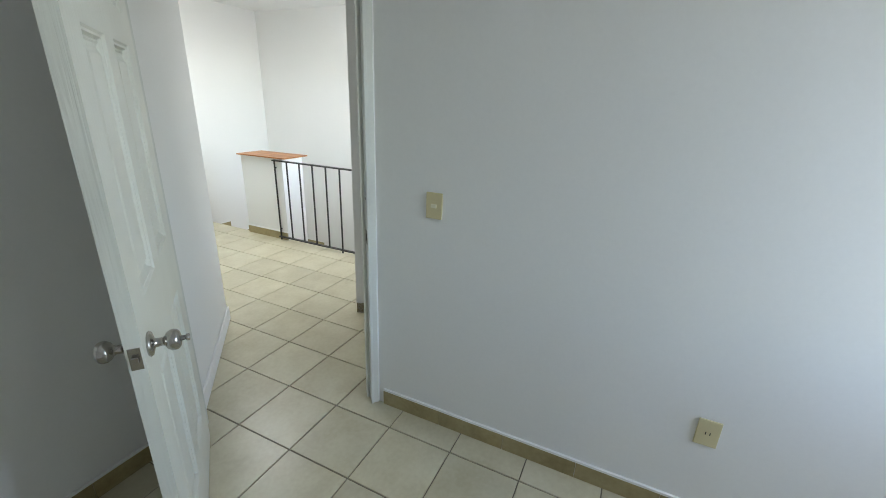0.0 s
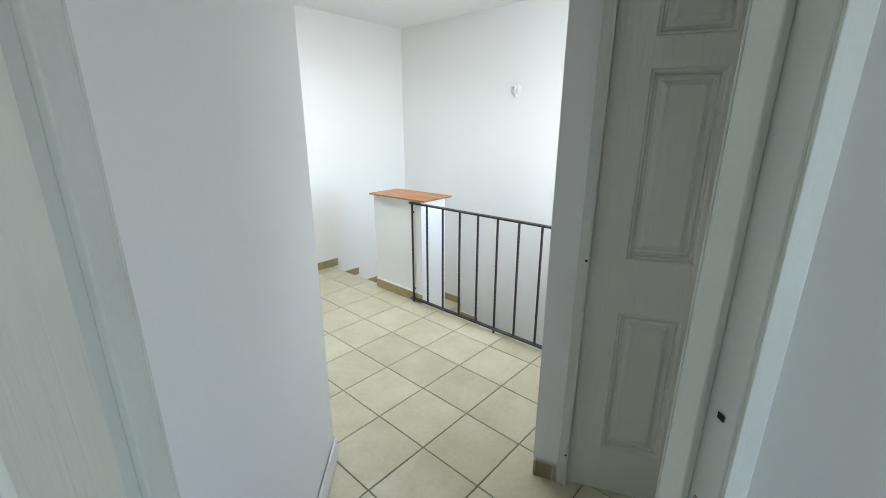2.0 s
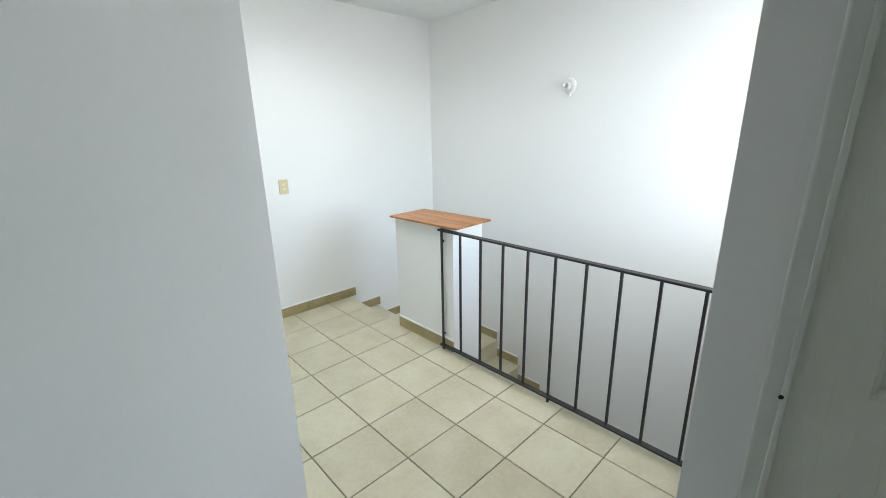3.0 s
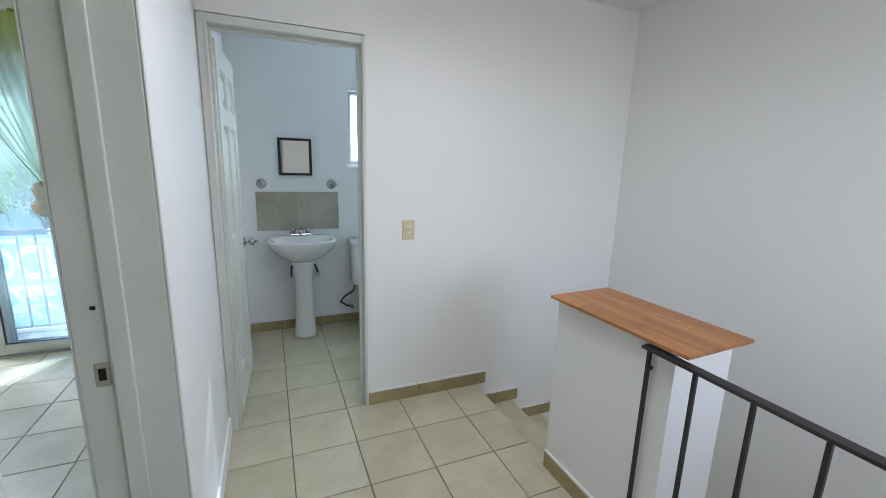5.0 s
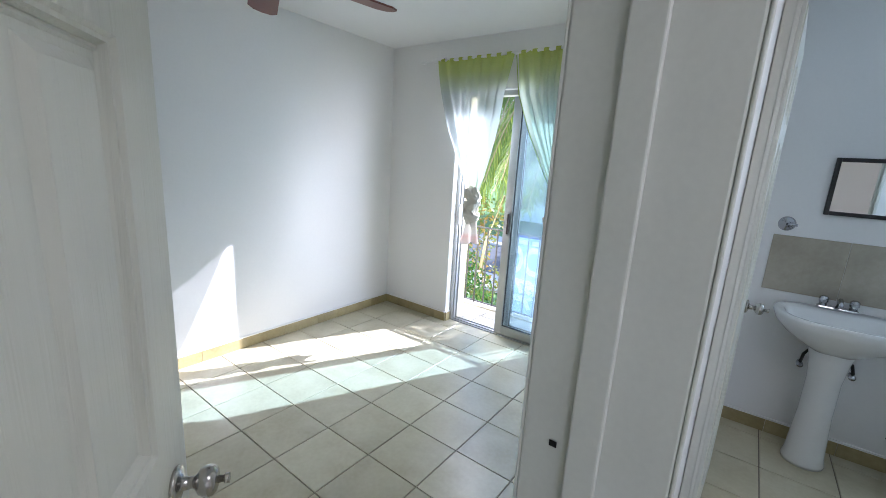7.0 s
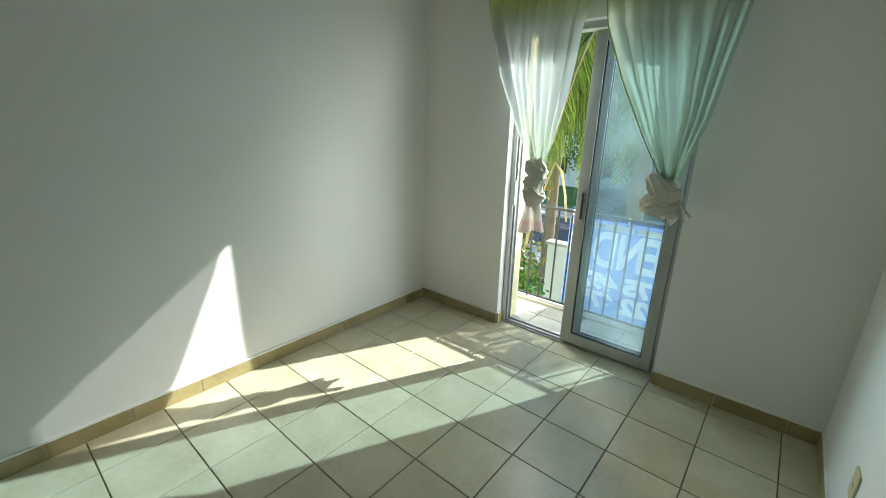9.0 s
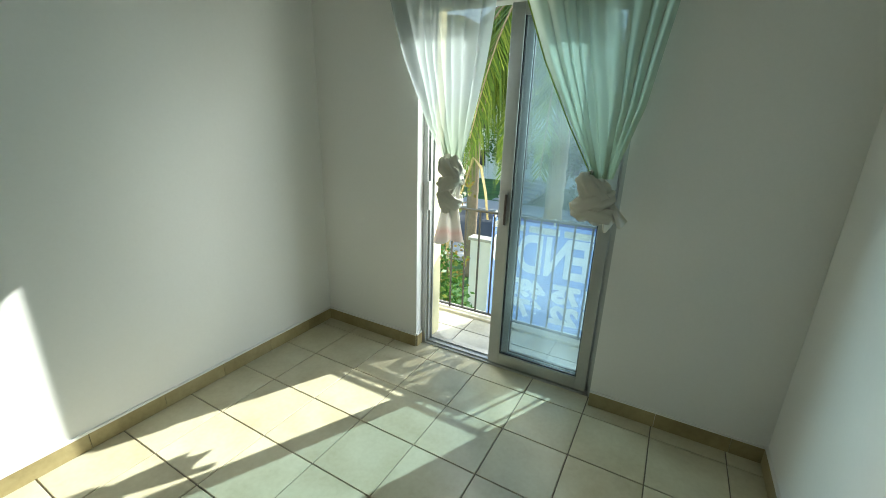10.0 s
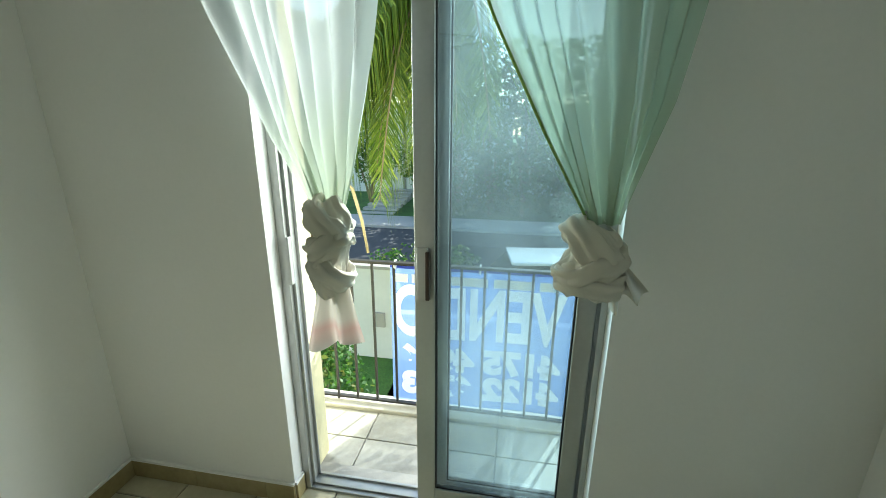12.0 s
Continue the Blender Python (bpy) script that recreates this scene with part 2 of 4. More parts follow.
PALM = leaf_stuff("palm_leaf_green", (0.045, 0.10, 0.010), (0.13, 0.21, 0.02), (0.27, 0.33, 0.05))
BUSH = leaf_stuff("shrub_leaf_green", (0.025, 0.085, 0.015), (0.06, 0.17, 0.025), (0.17, 0.18, 0.04))
DRYL = leaf_stuff("orange_dry_leaf", (0.30, 0.17, 0.04), (0.16, 0.19, 0.04), (0.08, 0.15, 0.03))
GRASS = surface("lawn_grass", (0.06, 0.14, 0.025), 0.9, var=0.5, big=1.2, fine=20, relief=0.8, dist=0.03)
ROAD = surface("worn_asphalt", (0.055, 0.058, 0.065), 0.85, var=0.2, big=0.4, fine=18, relief=0.5, dist=0.01)
PAVE = surface("pale_pavement", (0.42, 0.40, 0.37), 0.9, var=0.12, big=0.6, fine=10, relief=0.4, dist=0.006)
BARK = surface("palm_bark", (0.24, 0.18, 0.12), 0.9, var=0.3, fine=14, relief=0.8, dist=0.02)
HOUSEW = surface("white_house_render", (0.72, 0.72, 0.70), 0.9, var=0.06, fine=8, relief=0.3, dist=0.01)
CREAMSTEM = surface("dry_pale_stem", (0.45, 0.36, 0.22), 0.8, var=0.2, fine=30, relief=0.4)
CARW = surface("white_car_paint", (0.75, 0.76, 0.77), 0.15, var=0.02, relief=0.0)
CARG = surface("dark_car_glass", (0.02, 0.022, 0.025), 0.06, var=0.05, relief=0.0)


# ---- mesh tools ----
def link(name, bm, material, parent=None, label="", smooth=False):
    me = bpy.data.meshes.new(name)
    bmesh.ops.recalc_face_normals(bm, faces=bm.faces)
    bm.to_mesh(me)
    bm.free()
    me.materials.append(material)
    if smooth:
        for p in me.polygons:
            p.use_smooth = True
    ob = new(name, me)
    if parent:
        ob.parent = parent
    if label:
        tagged(ob, label)
    return ob


def part(name, bm, material, parent, label="", smooth=False):
    return link(name, bm, material, parent, label, smooth)


def thing(name, m, label, category, group="", kind=""):
    ob = new(name)
    ob.empty_display_size = 0.1
    ob.matrix_world = m
    return tagged(ob, label, category, group, kind)


def box(bm, x0, y0, z0, x1, y1, z1, bevel=0.0):
    vs = [bm.verts.new((x, y, z)) for x in (x0, x1) for y in (y0, y1) for z in (z0, z1)]
    fs = [bm.faces.new([vs[i] for i in q]) for q in ((0, 1, 3, 2), (4, 6, 7, 5), (0, 4, 5, 1), (2, 3, 7, 6), (0, 2, 6, 4), (1, 5, 7, 3))]
    if bevel:
        es = list({e for f in fs for e in f.edges})
        bmesh.ops.bevel(bm, geom=es, offset=bevel, segments=2, affect="EDGES", profile=0.5)
    return vs


def boxes(*args, bevel=0.0):
    bm = bmesh.new()
    for a in args:
        box(bm, *a, bevel=bevel)
    return bm


def prism(bm, pts, z0, z1):
    lo, hi = [bm.verts.new((x, y, z0)) for x, y in pts], [bm.verts.new((x, y, z1)) for x, y in pts]
    n = len(pts)
    bm.faces.new(lo[::-1])
    bm.faces.new(hi)
    for i in range(n):
        bm.faces.new((lo[i], lo[(i + 1) % n], hi[(i + 1) % n], hi[i]))


def prisms(*args):
    bm = bmesh.new()
    for pts, z0, z1 in args:
        prism(bm, pts, z0, z1)
    return bm


def lathe(bm, profile, m=Matrix(), n=20, sx=1.0, sy=1.0):
    """Rings of (radius, height) round the local z axis."""
    rings = []
    for r, h in profile:
        rings.append([bm.verts.new(m @ Vector((sx * r * math.cos(2 * math.pi * k / n), sy * r * math.sin(2 * math.pi * k / n), h))) for k in range(n)])
    for a, b in zip(rings, rings[1:]):
        for k in range(n):
            bm.faces.new((a[k], a[(k + 1) % n], b[(k + 1) % n], b[k]))
    bm.faces.new(rings[0][::-1])
    bm.faces.new(rings[-1])


def tube(bm, pts, r, n=8, taper=1.0):
    pts = [Vector(p) for p in pts]
    rings = []
    for i, p in enumerate(pts):
        d = (pts[min(i + 1, len(pts) - 1)] - pts[max(i - 1, 0)]).normalized()
        u = d.orthogonal().normalized() if abs(d.z) > 0.95 else d.cross(Vector((0, 0, 1))).normalized()
        v = d.cross(u)
        rr = r * (1 + (taper - 1) * i / (len(pts) - 1))
        rings.append([bm.verts.new(p + rr * (math.cos(2 * math.pi * k / n) * u + math.sin(2 * math.pi * k / n) * v)) for k in range(n)])
    for a, b in zip(rings, rings[1:]):
        for k in range(n):
            bm.faces.new((a[k], a[(k + 1) % n], b[(k + 1) % n], b[k]))
    bm.faces.new(rings[0][::-1])
    bm.faces.new(rings[-1])


def sweep(pts, r, n=8, taper=1.0):
    bm = bmesh.new()
    tube(bm, pts, r, n, taper)
    return bm


def turned(profile, m=Matrix(), n=20, sx=1.0, sy=1.0):
    bm = bmesh.new()
    lathe(bm, profile, m, n, sx, sy)
    return bm


def frame_of(p, d):
    """Plan frame: local x runs along d from p, local y to its left."""
    d = Vector((d[0], d[1])).normalized()
    return Matrix(((d.x, -d.y, 0, p[0]), (d.y, d.x, 0, p[1]), (0, 0, 1, 0), (0, 0, 0, 1)))


# ---- large structure ----
LOW = -2.75       # floor below
T = 0.33          # tile module


def structure(name, bm, material, label, category="wall"):
    return tagged(link(name, bm, material), label, category, kind="structure")


structure("wall_partition", prisms(
    ([(-0.52, -4.0), (-0.32, -4.0), (-0.32, -1.235), (-0.475, -1.075), (-0.545, -1.145), (-0.52, -1.17)], 0, H),
    ([(-0.31, 0.28), (-0.31, 0.78), (-0.51, 0.78), (-0.51, 0.24)], 0, H),
    ([(-0.31, 0.78), (-0.31, 1.605), (-0.51, 1.605), (-0.51, 0.78)], 2.10, H),
    ([(-0.31, 1.605), (-0.31, 4.06), (-0.51, 4.06), (-0.51, 1.605)], 0, H)), WALL, "white painted plaster wall between bedrooms and landing")
structure("wall_diagonal", prisms(
    ([(-0.31, 0.28), (-0.51, 0.24), (-1.225, -0.475), (-1.14, -0.56)], 0, H),
    ([(-1.14, -0.56), (-1.06, -0.48), (-0.475, -1.075), (-0.545, -1.145)], 2.10, H)), WALL, "white painted wall set at an angle beside the bedroom door")
structure("wall_bedroom_back", boxes((-3.5, -0.50, 0, -1.20, -0.38, H)), WALL, "white painted bedroom wall behind the open door")
structure("wall_bedroom_west", boxes((-3.62, -4.12, 0, -3.5, -0.38, H)), WALL, "plain white painted bedroom wall")
structure("wall_bedroom_south", boxes((-3.5, -4.12, 0, -1.3, -4.0, H), (-0.6, -4.12, 0, -0.32, -4.0, H), (-1.3, -4.12, 0, -0.6, -4.0, 0.9), (-1.3, -4.12, 2.1, -0.6, -4.0, H)), WALL, "white painted bedroom wall with a window opening")
structure("wall_passage_end", boxes((-0.32, -1.62, 0, 0.80, -1.50, H)), WALL, "plain white painted wall at the passage end")

CD = Vector((0.41, -0.912)).normalized()      # run of the closet door wall
CN = Vector((0.912, 0.41)).normalized()       # into the closet
CP = Vector((0.240, -0.550))


def cpt(s, t):
    q = CP + s * CD + t * CN
    return (q.x, q.y)


structure("wall_closet", prisms(
    ([(0.212, -0.471), (0.240, -0.550), cpt(0.02, 0), cpt(0.02, 0.12), (0.42, -0.615), (0.42, -0.475)], 0, H),
    ([cpt(0.02, 0), cpt(0.87, 0), cpt(0.87, 0.12), cpt(0.02, 0.12)], 2.10, H),
    ([cpt(0.87, 0), cpt(1.04, 0), (0.80, -1.50), cpt(0.87, 0.12)], 0, H)), WALL, "white painted wall corner round the closet door")
# The opening is out of view, added for the stair lamp.
structure("wall_stair_south", boxes((0.42, -0.615, LOW, 1.25, -0.475, H), (2.05, -0.615, LOW, 2.33, -0.475, H), (1.25, -0.615, LOW, 2.05, -0.475, 0.85), (1.25, -0.615, 2.15, 2.05, -0.475, H)), WALL, "white painted stairwell wall with an unseen opening added for light")
structure("wall_stair_east", boxes((2.33, -0.615, LOW, 2.45, 4.26, H)), WALL, "tall white painted stairwell wall")
structure("wall_bathroom", boxes((0.46, 2.63, LOW, 2.33, 2.75, H), (-0.31, 2.63, 2.135, 0.46, 2.75, H)), WALL, "white painted wall with the bathroom doorway")
structure("wall_north", boxes((-3.37, 4.06, 0, -2.46, 4.26, H), (-2.46, 4.06, 2.11, -1.31, 4.26, H), (-1.31, 4.06, 0, 0.62, 4.26, H), (0.62, 4.06, 0, 1.24, 4.26, 1.46), (0.62, 4.06, 2.08, 1.24, 4.26, H), (1.24, 4.06, 0, 2.33, 4.26, H)), WALL, "white painted outer wall with balcony opening and bathroom window")
structure("wall_west", boxes((-3.37, 0.08, 0, -3.25, 4.06, H)), WALL, "plain white painted bedroom side wall")
structure("wall_south", boxes((-3.25, 0.08, 0, -0.51, 0.20, H)), WALL, "plain white painted bedroom rear wall")
structure("facade", boxes((-4.6, 4.262, -2.9, -2.47, 4.36, 3.0), (-1.30, 4.262, -2.9, 0.60, 4.29, 3.0), (-2.47, 4.262, 2.12, -1.30, 4.29, 3.0), (-2.47, 4.262, -2.9, -1.30, 4.29, -0.20), (1.35, 4.262, -2.9, 3.0, 4.29, 3.0), (0.60, 4.262, -2.9, 1.35, 4.29, 1.42), (0.60, 4.262, 2.12, 1.35, 4.29, 3.0)), CREAM, "cream yellow rendered outer face of the house", "facade")
SX, SY, SH = (0.23, 0.97), (0.98, 1.72), H + 0.14      # unseen shaft added for the landing lamp, lidded against the sun
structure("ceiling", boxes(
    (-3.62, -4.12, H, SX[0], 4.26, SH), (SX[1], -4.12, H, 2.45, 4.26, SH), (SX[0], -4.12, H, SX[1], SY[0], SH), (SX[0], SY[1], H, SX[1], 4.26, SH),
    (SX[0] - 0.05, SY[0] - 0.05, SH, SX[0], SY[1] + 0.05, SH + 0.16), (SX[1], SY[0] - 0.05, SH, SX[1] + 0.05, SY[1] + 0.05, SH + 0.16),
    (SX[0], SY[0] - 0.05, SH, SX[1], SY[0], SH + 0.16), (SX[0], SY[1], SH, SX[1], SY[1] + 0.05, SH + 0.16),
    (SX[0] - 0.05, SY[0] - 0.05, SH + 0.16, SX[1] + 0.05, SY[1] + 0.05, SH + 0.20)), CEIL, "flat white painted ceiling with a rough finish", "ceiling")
structure("slab", boxes((-3.62, -4.12, -0.16, 1.195, -0.40, -0.006), (-3.62, -0.40, -0.16, 1.195, 2.63, -0.006), (-3.37, 2.63, -0.16, 0.455, 4.20, -0.006), (0.455, 2.752, -0.16, 2.33, 4.05, -0.006)), GROUT, "grouted screed under the floor tiles", "floor slab")
structure("stair_side_wall", boxes((1.09, -0.495, LOW, 1.19, 1.19, -0.16)), WALL, "white painted wall under the landing edge")
structure("lower_floor", boxes((1.0, -0.6, LOW - 0.1, 2.45, 2.75, LOW)), CONC, "plain floor at the foot of the stairs", "floor")


# ---- doors ----
def panelled_leaf(w, h, th):
    """A moulded six-panel leaf: local x along the width from the hinge, y through the thickness, z up."""
    bm = bmesh.new()
    a, b = 0.155 * w, 0.435 * w
    xs = [0, a, b, w - b, w - a, w]
    zs = [0, 0.215, 0.815, 1.025, 1.65, 1.74, 1.93, h]
    for side in (0, 1):
        y0, s = (0.0, 1.0) if side == 0 else (th, -1.0)
        grid = [[bm.verts.new((x, y0, z)) for z in zs] for x in xs]
        for i in range(5):
            for j in range(7):
                q = [grid[i][j], grid[i + 1][j], grid[i + 1][j + 1], grid[i][j + 1]]
                if i in (1, 3) and j in (1, 3, 5):
                    x0, x1, z0, z1 = xs[i], xs[i + 1], zs[j], zs[j + 1]
                    prev = q
                    for ins, dep in ((0.005, 0.006), (0.011, 0.006), (0.016, 0.0165), (0.022, 0.0125), (0.026, 0.0165), (0.036, 0.0165), (0.052, 0.006)):
                        y = y0 + s * dep
                        ring = [bm.verts.new(c) for c in ((x0 + ins, y, z0 + ins), (x1 - ins, y, z0 + ins), (x1 - ins, y, z1 - ins), (x0 + ins, y, z1 - ins))]
                        for k in range(4):
                            bm.faces.new((prev[k], prev[(k + 1) % 4], ring[(k + 1) % 4], ring[k]))
                        prev = ring
                    bm.faces.new(prev)
                else:
                    bm.faces.new(q)
    e = [((0, 0), (0, th)), ((w, 0), (w, th))]
    for (x, ya), (_, yb) in e:
        bm.faces.new([bm.verts.new(c) for c in ((x, ya, 0), (x, yb, 0), (x, yb, h), (x, ya, h))])
    for z in (0, h):
        bm.faces.new([bm.verts.new(c) for c in ((0, 0, z), (w, 0, z), (w, th, z), (0, th, z))])
    bmesh.ops.remove_doubles(bm, verts=bm.verts, dist=0.0003)
    return bm


def knob(parent, x, y, z, out, button):
    """A round door knob that stands out from the leaf towards out (+1 or -1 in y)."""
    m = pose(x, y, z, -90 * out, 0, 0)
    k = part("knob", turned([(0.0, 0), (0.031, 0), (0.033, 0.003), (0.030, 0.008), (0.020, 0.011), (0.012, 0.014), (0.0105, 0.030), (0.014, 0.035), (0.022, 0.040), (0.0265, 0.048), (0.0275, 0.055), (0.0255, 0.063), (0.020, 0.068), (0.011, 0.0705), (0.0, 0.071)], m, 24), CHROME, parent, "brushed nickel round door knob", True)
    if button:
        part("button", turned([(0.0, 0.069), (0.007, 0.0695), (0.006, 0.080), (0.009, 0.081), (0.009, 0.089), (0.0, 0.090)], m, 12), CHROME, k, "small turn button", True)
    return k


def hinged_door(name, hinge, d, w, h, th, label, button_side=1):
    m = frame_of(hinge, d) @ pose(0, 0, 0.008)
    ob = thing(name, m, label, "door")
    part("leaf", panelled_leaf(w, h, th), DOOR, ob)
    zk = 0.925
    knob(ob, w - 0.062, 0.0, zk, -1, button_side < 0)
    knob(ob, w - 0.062, th, zk, 1, button_side > 0)
    lp = part("latch_plate", boxes((w - 0.001, th / 2 - 0.0125, zk - 0.029, w + 0.002, th / 2 + 0.0125, zk + 0.029)), CHROME, ob, "steel latch plate")
    part("latch_bolt", boxes((w + 0.002, th / 2 - 0.007, zk - 0.009, w + 0.012, th / 2 + 0.007, zk + 0.009), bevel=0.002), CHROME, lp, "sprung latch bolt")
    for z in (0.20, 1.0, 1.78):
        hg = part("hinge", turned([(0, -0.045), (0.006, -0.045), (0.006, 0.045), (0, 0.045)], pose(-0.003, th + 0.004 if button_side < 0 else -0.004, z), 10), CHROME, ob, "steel butt hinge", True)
    return ob


def door_frame(name, start, d, w, top, depth, label, strike=True, strike_end=1, face=0.045, face2=0.045, yb=0.02):
    """A pressed metal frame in an opening: local x across it from start, y through the wall."""
    ob = thing(name, frame_of(start, d), label, "door frame")
    lip = 0.006
    for x0, x1, s in ((-face + 0.005, 0.0, 1), (w, w + face2 - 0.005, -1)):
        part("jamb", boxes((x0, -lip, 0, x1, depth + lip, top + face - 0.005), bevel=0.004), FRAMEP, ob)
        xi = 0.0 if s > 0 else w
        a, b = sorted((xi, xi + s * 0.013))
        part("stop", boxes((a, depth * 0.42, 0, b, depth * 0.42 + 0.045, top), bevel=0.003), FRAMEP, ob)
        part("casing_bead", boxes((min(xi, xi - s * 0.012), -lip - 0.005, 0, max(xi, xi - s * 0.012), -lip, top), bevel=0.002), FRAMEP, ob)
        part("casing_bead", boxes((min(xi, xi - s * 0.012), depth + lip, 0, max(xi, xi - s * 0.012), depth + lip + 0.005, top), bevel=0.002), FRAMEP, ob)
    part("head", boxes((0.0, -lip, top, w, depth + lip, top + face - 0.005), bevel=0.004), FRAMEP, ob)
    part("head_stop", boxes((0.013, depth * 0.42, top - 0.013, w - 0.013, depth * 0.42 + 0.045, top), bevel=0.003), FRAMEP, ob)
    if strike:
        x, s = (w, -1) if strike_end else (0.0, 1)
        a, b = sorted((x, x + s * 0.002))
        sp = part("strike_plate", boxes((a, yb - 0.016, 0.895, b, yb + 0.016, 0.960)), CHROME, ob, "steel strike plate")
        a, b = sorted((x + s * 0.002, x + s * 0.0026))
        part("strike_hole", boxes((a, yb - 0.008, 0.912, b, yb + 0.008, 0.945)), DARK, sp, "dark latch hole")
        part("screw_hole", boxes((a, yb - 0.006, 1.105, b, yb + 0.006, 1.115)), DARK, ob, "small dark screw hole")
    return ob


# bedroom door, wide open into the room
U = Vector((1, -1)).normalized()
AJ = Vector((-1.120, -0.575))
door_frame("door_frame", AJ, U, 0.80, 2.06, 0.11, "ivory painted metal frame of the first bedroom doorway", True, 1)
hinged_door("bedroom_door", (-1.133, -0.585), (-0.604, -0.797), 0.78, 2.03, 0.036, "white moulded six-panel bedroom door standing open", 1)
# closet door, shut
CF = CP + 0.060 * CD
cframe = door_frame("door_frame", CF, CD, 0.77, 2.06, 0.12, "ivory painted metal frame round the closet door", False)
for z in (0.16, 1.02, 1.86):
    part("screw_hole", turned([(0, -0.0005), (0.0045, -0.0005), (0.0045, 0.0005), (0, 0.0005)], pose(-0.012, -0.0125, z, 90, 0, 0), 10), DARK, cframe, "small dark screw hole")
CH = CF + 0.002 * CD + 0.012 * CN
hinged_door("closet_door", CH, CD, 0.765, 2.045, 0.036, "white moulded six-panel closet door, shut in its frame", -1)
# second bedroom door, half open
door_frame("door_frame", (-0.31, 0.82), (0, 1), 0.745, 2.06, 0.20, "ivory painted metal frame of the balcony bedroom doorway", True, 1, yb=0.154)
hinged_door("bedroom_door", (-0.485, 0.822), (-0.79, 0.613), 0.735, 2.03, 0.036, "white moulded six-panel door half open into the balcony bedroom", -1)
# bathroom door
door_frame("door_frame", (-0.268, 2.63), (1, 0), 0.712, 2.09, 0.12, "ivory painted metal frame of the bathroom doorway", False, face2=0.022)
hinged_door("bathroom_door", (-0.250, 2.762), (0.05, 1), 0.67, 2.05, 0.036, "white moulded six-panel bathroom door opened against the wall", -1)


# ---- switches and sockets ----
def wall_plate(name, m, w, h, rockers, label, slots=False):
    """A plate on a wall: local x across, z up, y towards the room."""
    ob = thing(name, m, label, "switch" if not slots else "socket")
    part("plate", boxes((-w / 2, 0, -h / 2, w / 2, 0.008, h / 2), bevel=0.003), IVORY, ob)
    for k in range(rockers):
        z = (k - (rockers - 1) / 2) * 0.036
        part("rocker", boxes((-0.013, 0.008, z - 0.008, 0.013, 0.013, z + 0.008), bevel=0.002), IVORYL, ob, "pale rocker")
    if slots:
        for x in (-0.007, 0.007):
            part("slot", boxes((x - 0.0015, 0.0081, -0.006, x + 0.0015, 0.0086, 0.006)), DARK, ob, "dark socket slot")
    return ob


wall_plate("light_switch", pose(-0.52, -1.463, 1.12, 0, 0, 90), 0.075, 0.112, 1, "ivory plastic light switch on the white bedroom wall")
wall_plate("power_socket", pose(-0.52, -2.607, 0.43, 0, 0, 90), 0.075, 0.112, 0, "ivory plastic power socket low on the bedroom wall", True)
wall_plate("light_switch", pose(0.71, 2.63, 1.10, 0, 0, 180), 0.075, 0.115, 2, "ivory double light switch on the landing wall")
wall_plate("power_socket", pose(-0.51, 3.30, 0.36, 0, 0, 90), 0.075, 0.112, 0, "ivory power socket low on the bedroom wall", True)


# ---- wall lamp holder over the stairs ----
lamp = thing("lamp_holder", pose(2.33, 1.07, 1.815, 0, -90, 0), "white plastic lamp holder without a bulb on stairwell wall", "lamp")
part("base", turned([(0, 0), (0.056, 0), (0.057, 0.006), (0.052, 0.014), (0.034, 0.019), (0.0, 0.020)], Matrix(), 28), WHITEP, lamp, "", True)
part("socket", turned([(0, 0.018), (0.023, 0.018), (0.021, 0.030), (0.025, 0.034), (0.026, 0.062), (0.022, 0.064), (0.019, 0.060), (0.019, 0.034), (0, 0.032)], Matrix(), 24), WHITEP, lamp, "hollow bulb socket", True)
part("cable_cover", boxes((-0.075, -0.014, 0.0, -0.045, 0.014, 0.016), bevel=0.004), WHITEP, lamp, "short cable cover below the base")


# ---- half wall, wooden cap, railing ----
structure("half_wall", boxes((1.185, 1.19, LOW, 1.475, 1.80, 0.895)), WALL, "low white painted wall at the head of the stairs", "half wall")
cap = thing("wooden_shelf", pose(1.330, 1.478, 0.897, 0, 0, 2.5), "varnished orange-brown wooden cap on the half wall", "shelf board")
stave = random.Random(5)
for k in range(4):
    y = -0.335
    while y < 0.334:
        ye = min(0.335, y + stave.uniform(0.14, 0.30))
        if 0.335 - ye < 0.06:
            ye = 0.335
        part("stave", boxes((-0.180 + k * 0.090, y, 0, -0.1804 + (k + 1) * 0.090, ye - 0.0004, 0.013), bevel=0.001), WOOD, cap)
        y = ye

rail = thing("stair_railing", pose(1.165, 0, 0), "black painted iron railing along the stairwell edge", "railing")
part("handrail", boxes((-0.019, -0.475, 0.872, 0.019, 1.298, 0.884), bevel=0.002), BLACK, rail)
part("bottom_rail", boxes((-0.016, -0.475, 0.028, 0.016, 1.298, 0.040), bevel=0.002), BLACK, rail)
for k in range(10):
    y = 1.277 - 0.1716 * k
    part("post", boxes((-0.006, y - 0.006, 0.040 if k not in (0, 5) else -0.002, 0.006, y + 0.006, 0.872)), BLACK, rail)
for z in (0.12, 0.80):
    part("bracket", boxes((0.006, 1.272, z - 0.006, 0.020, 1.282, z + 0.006)), BLACK, rail)

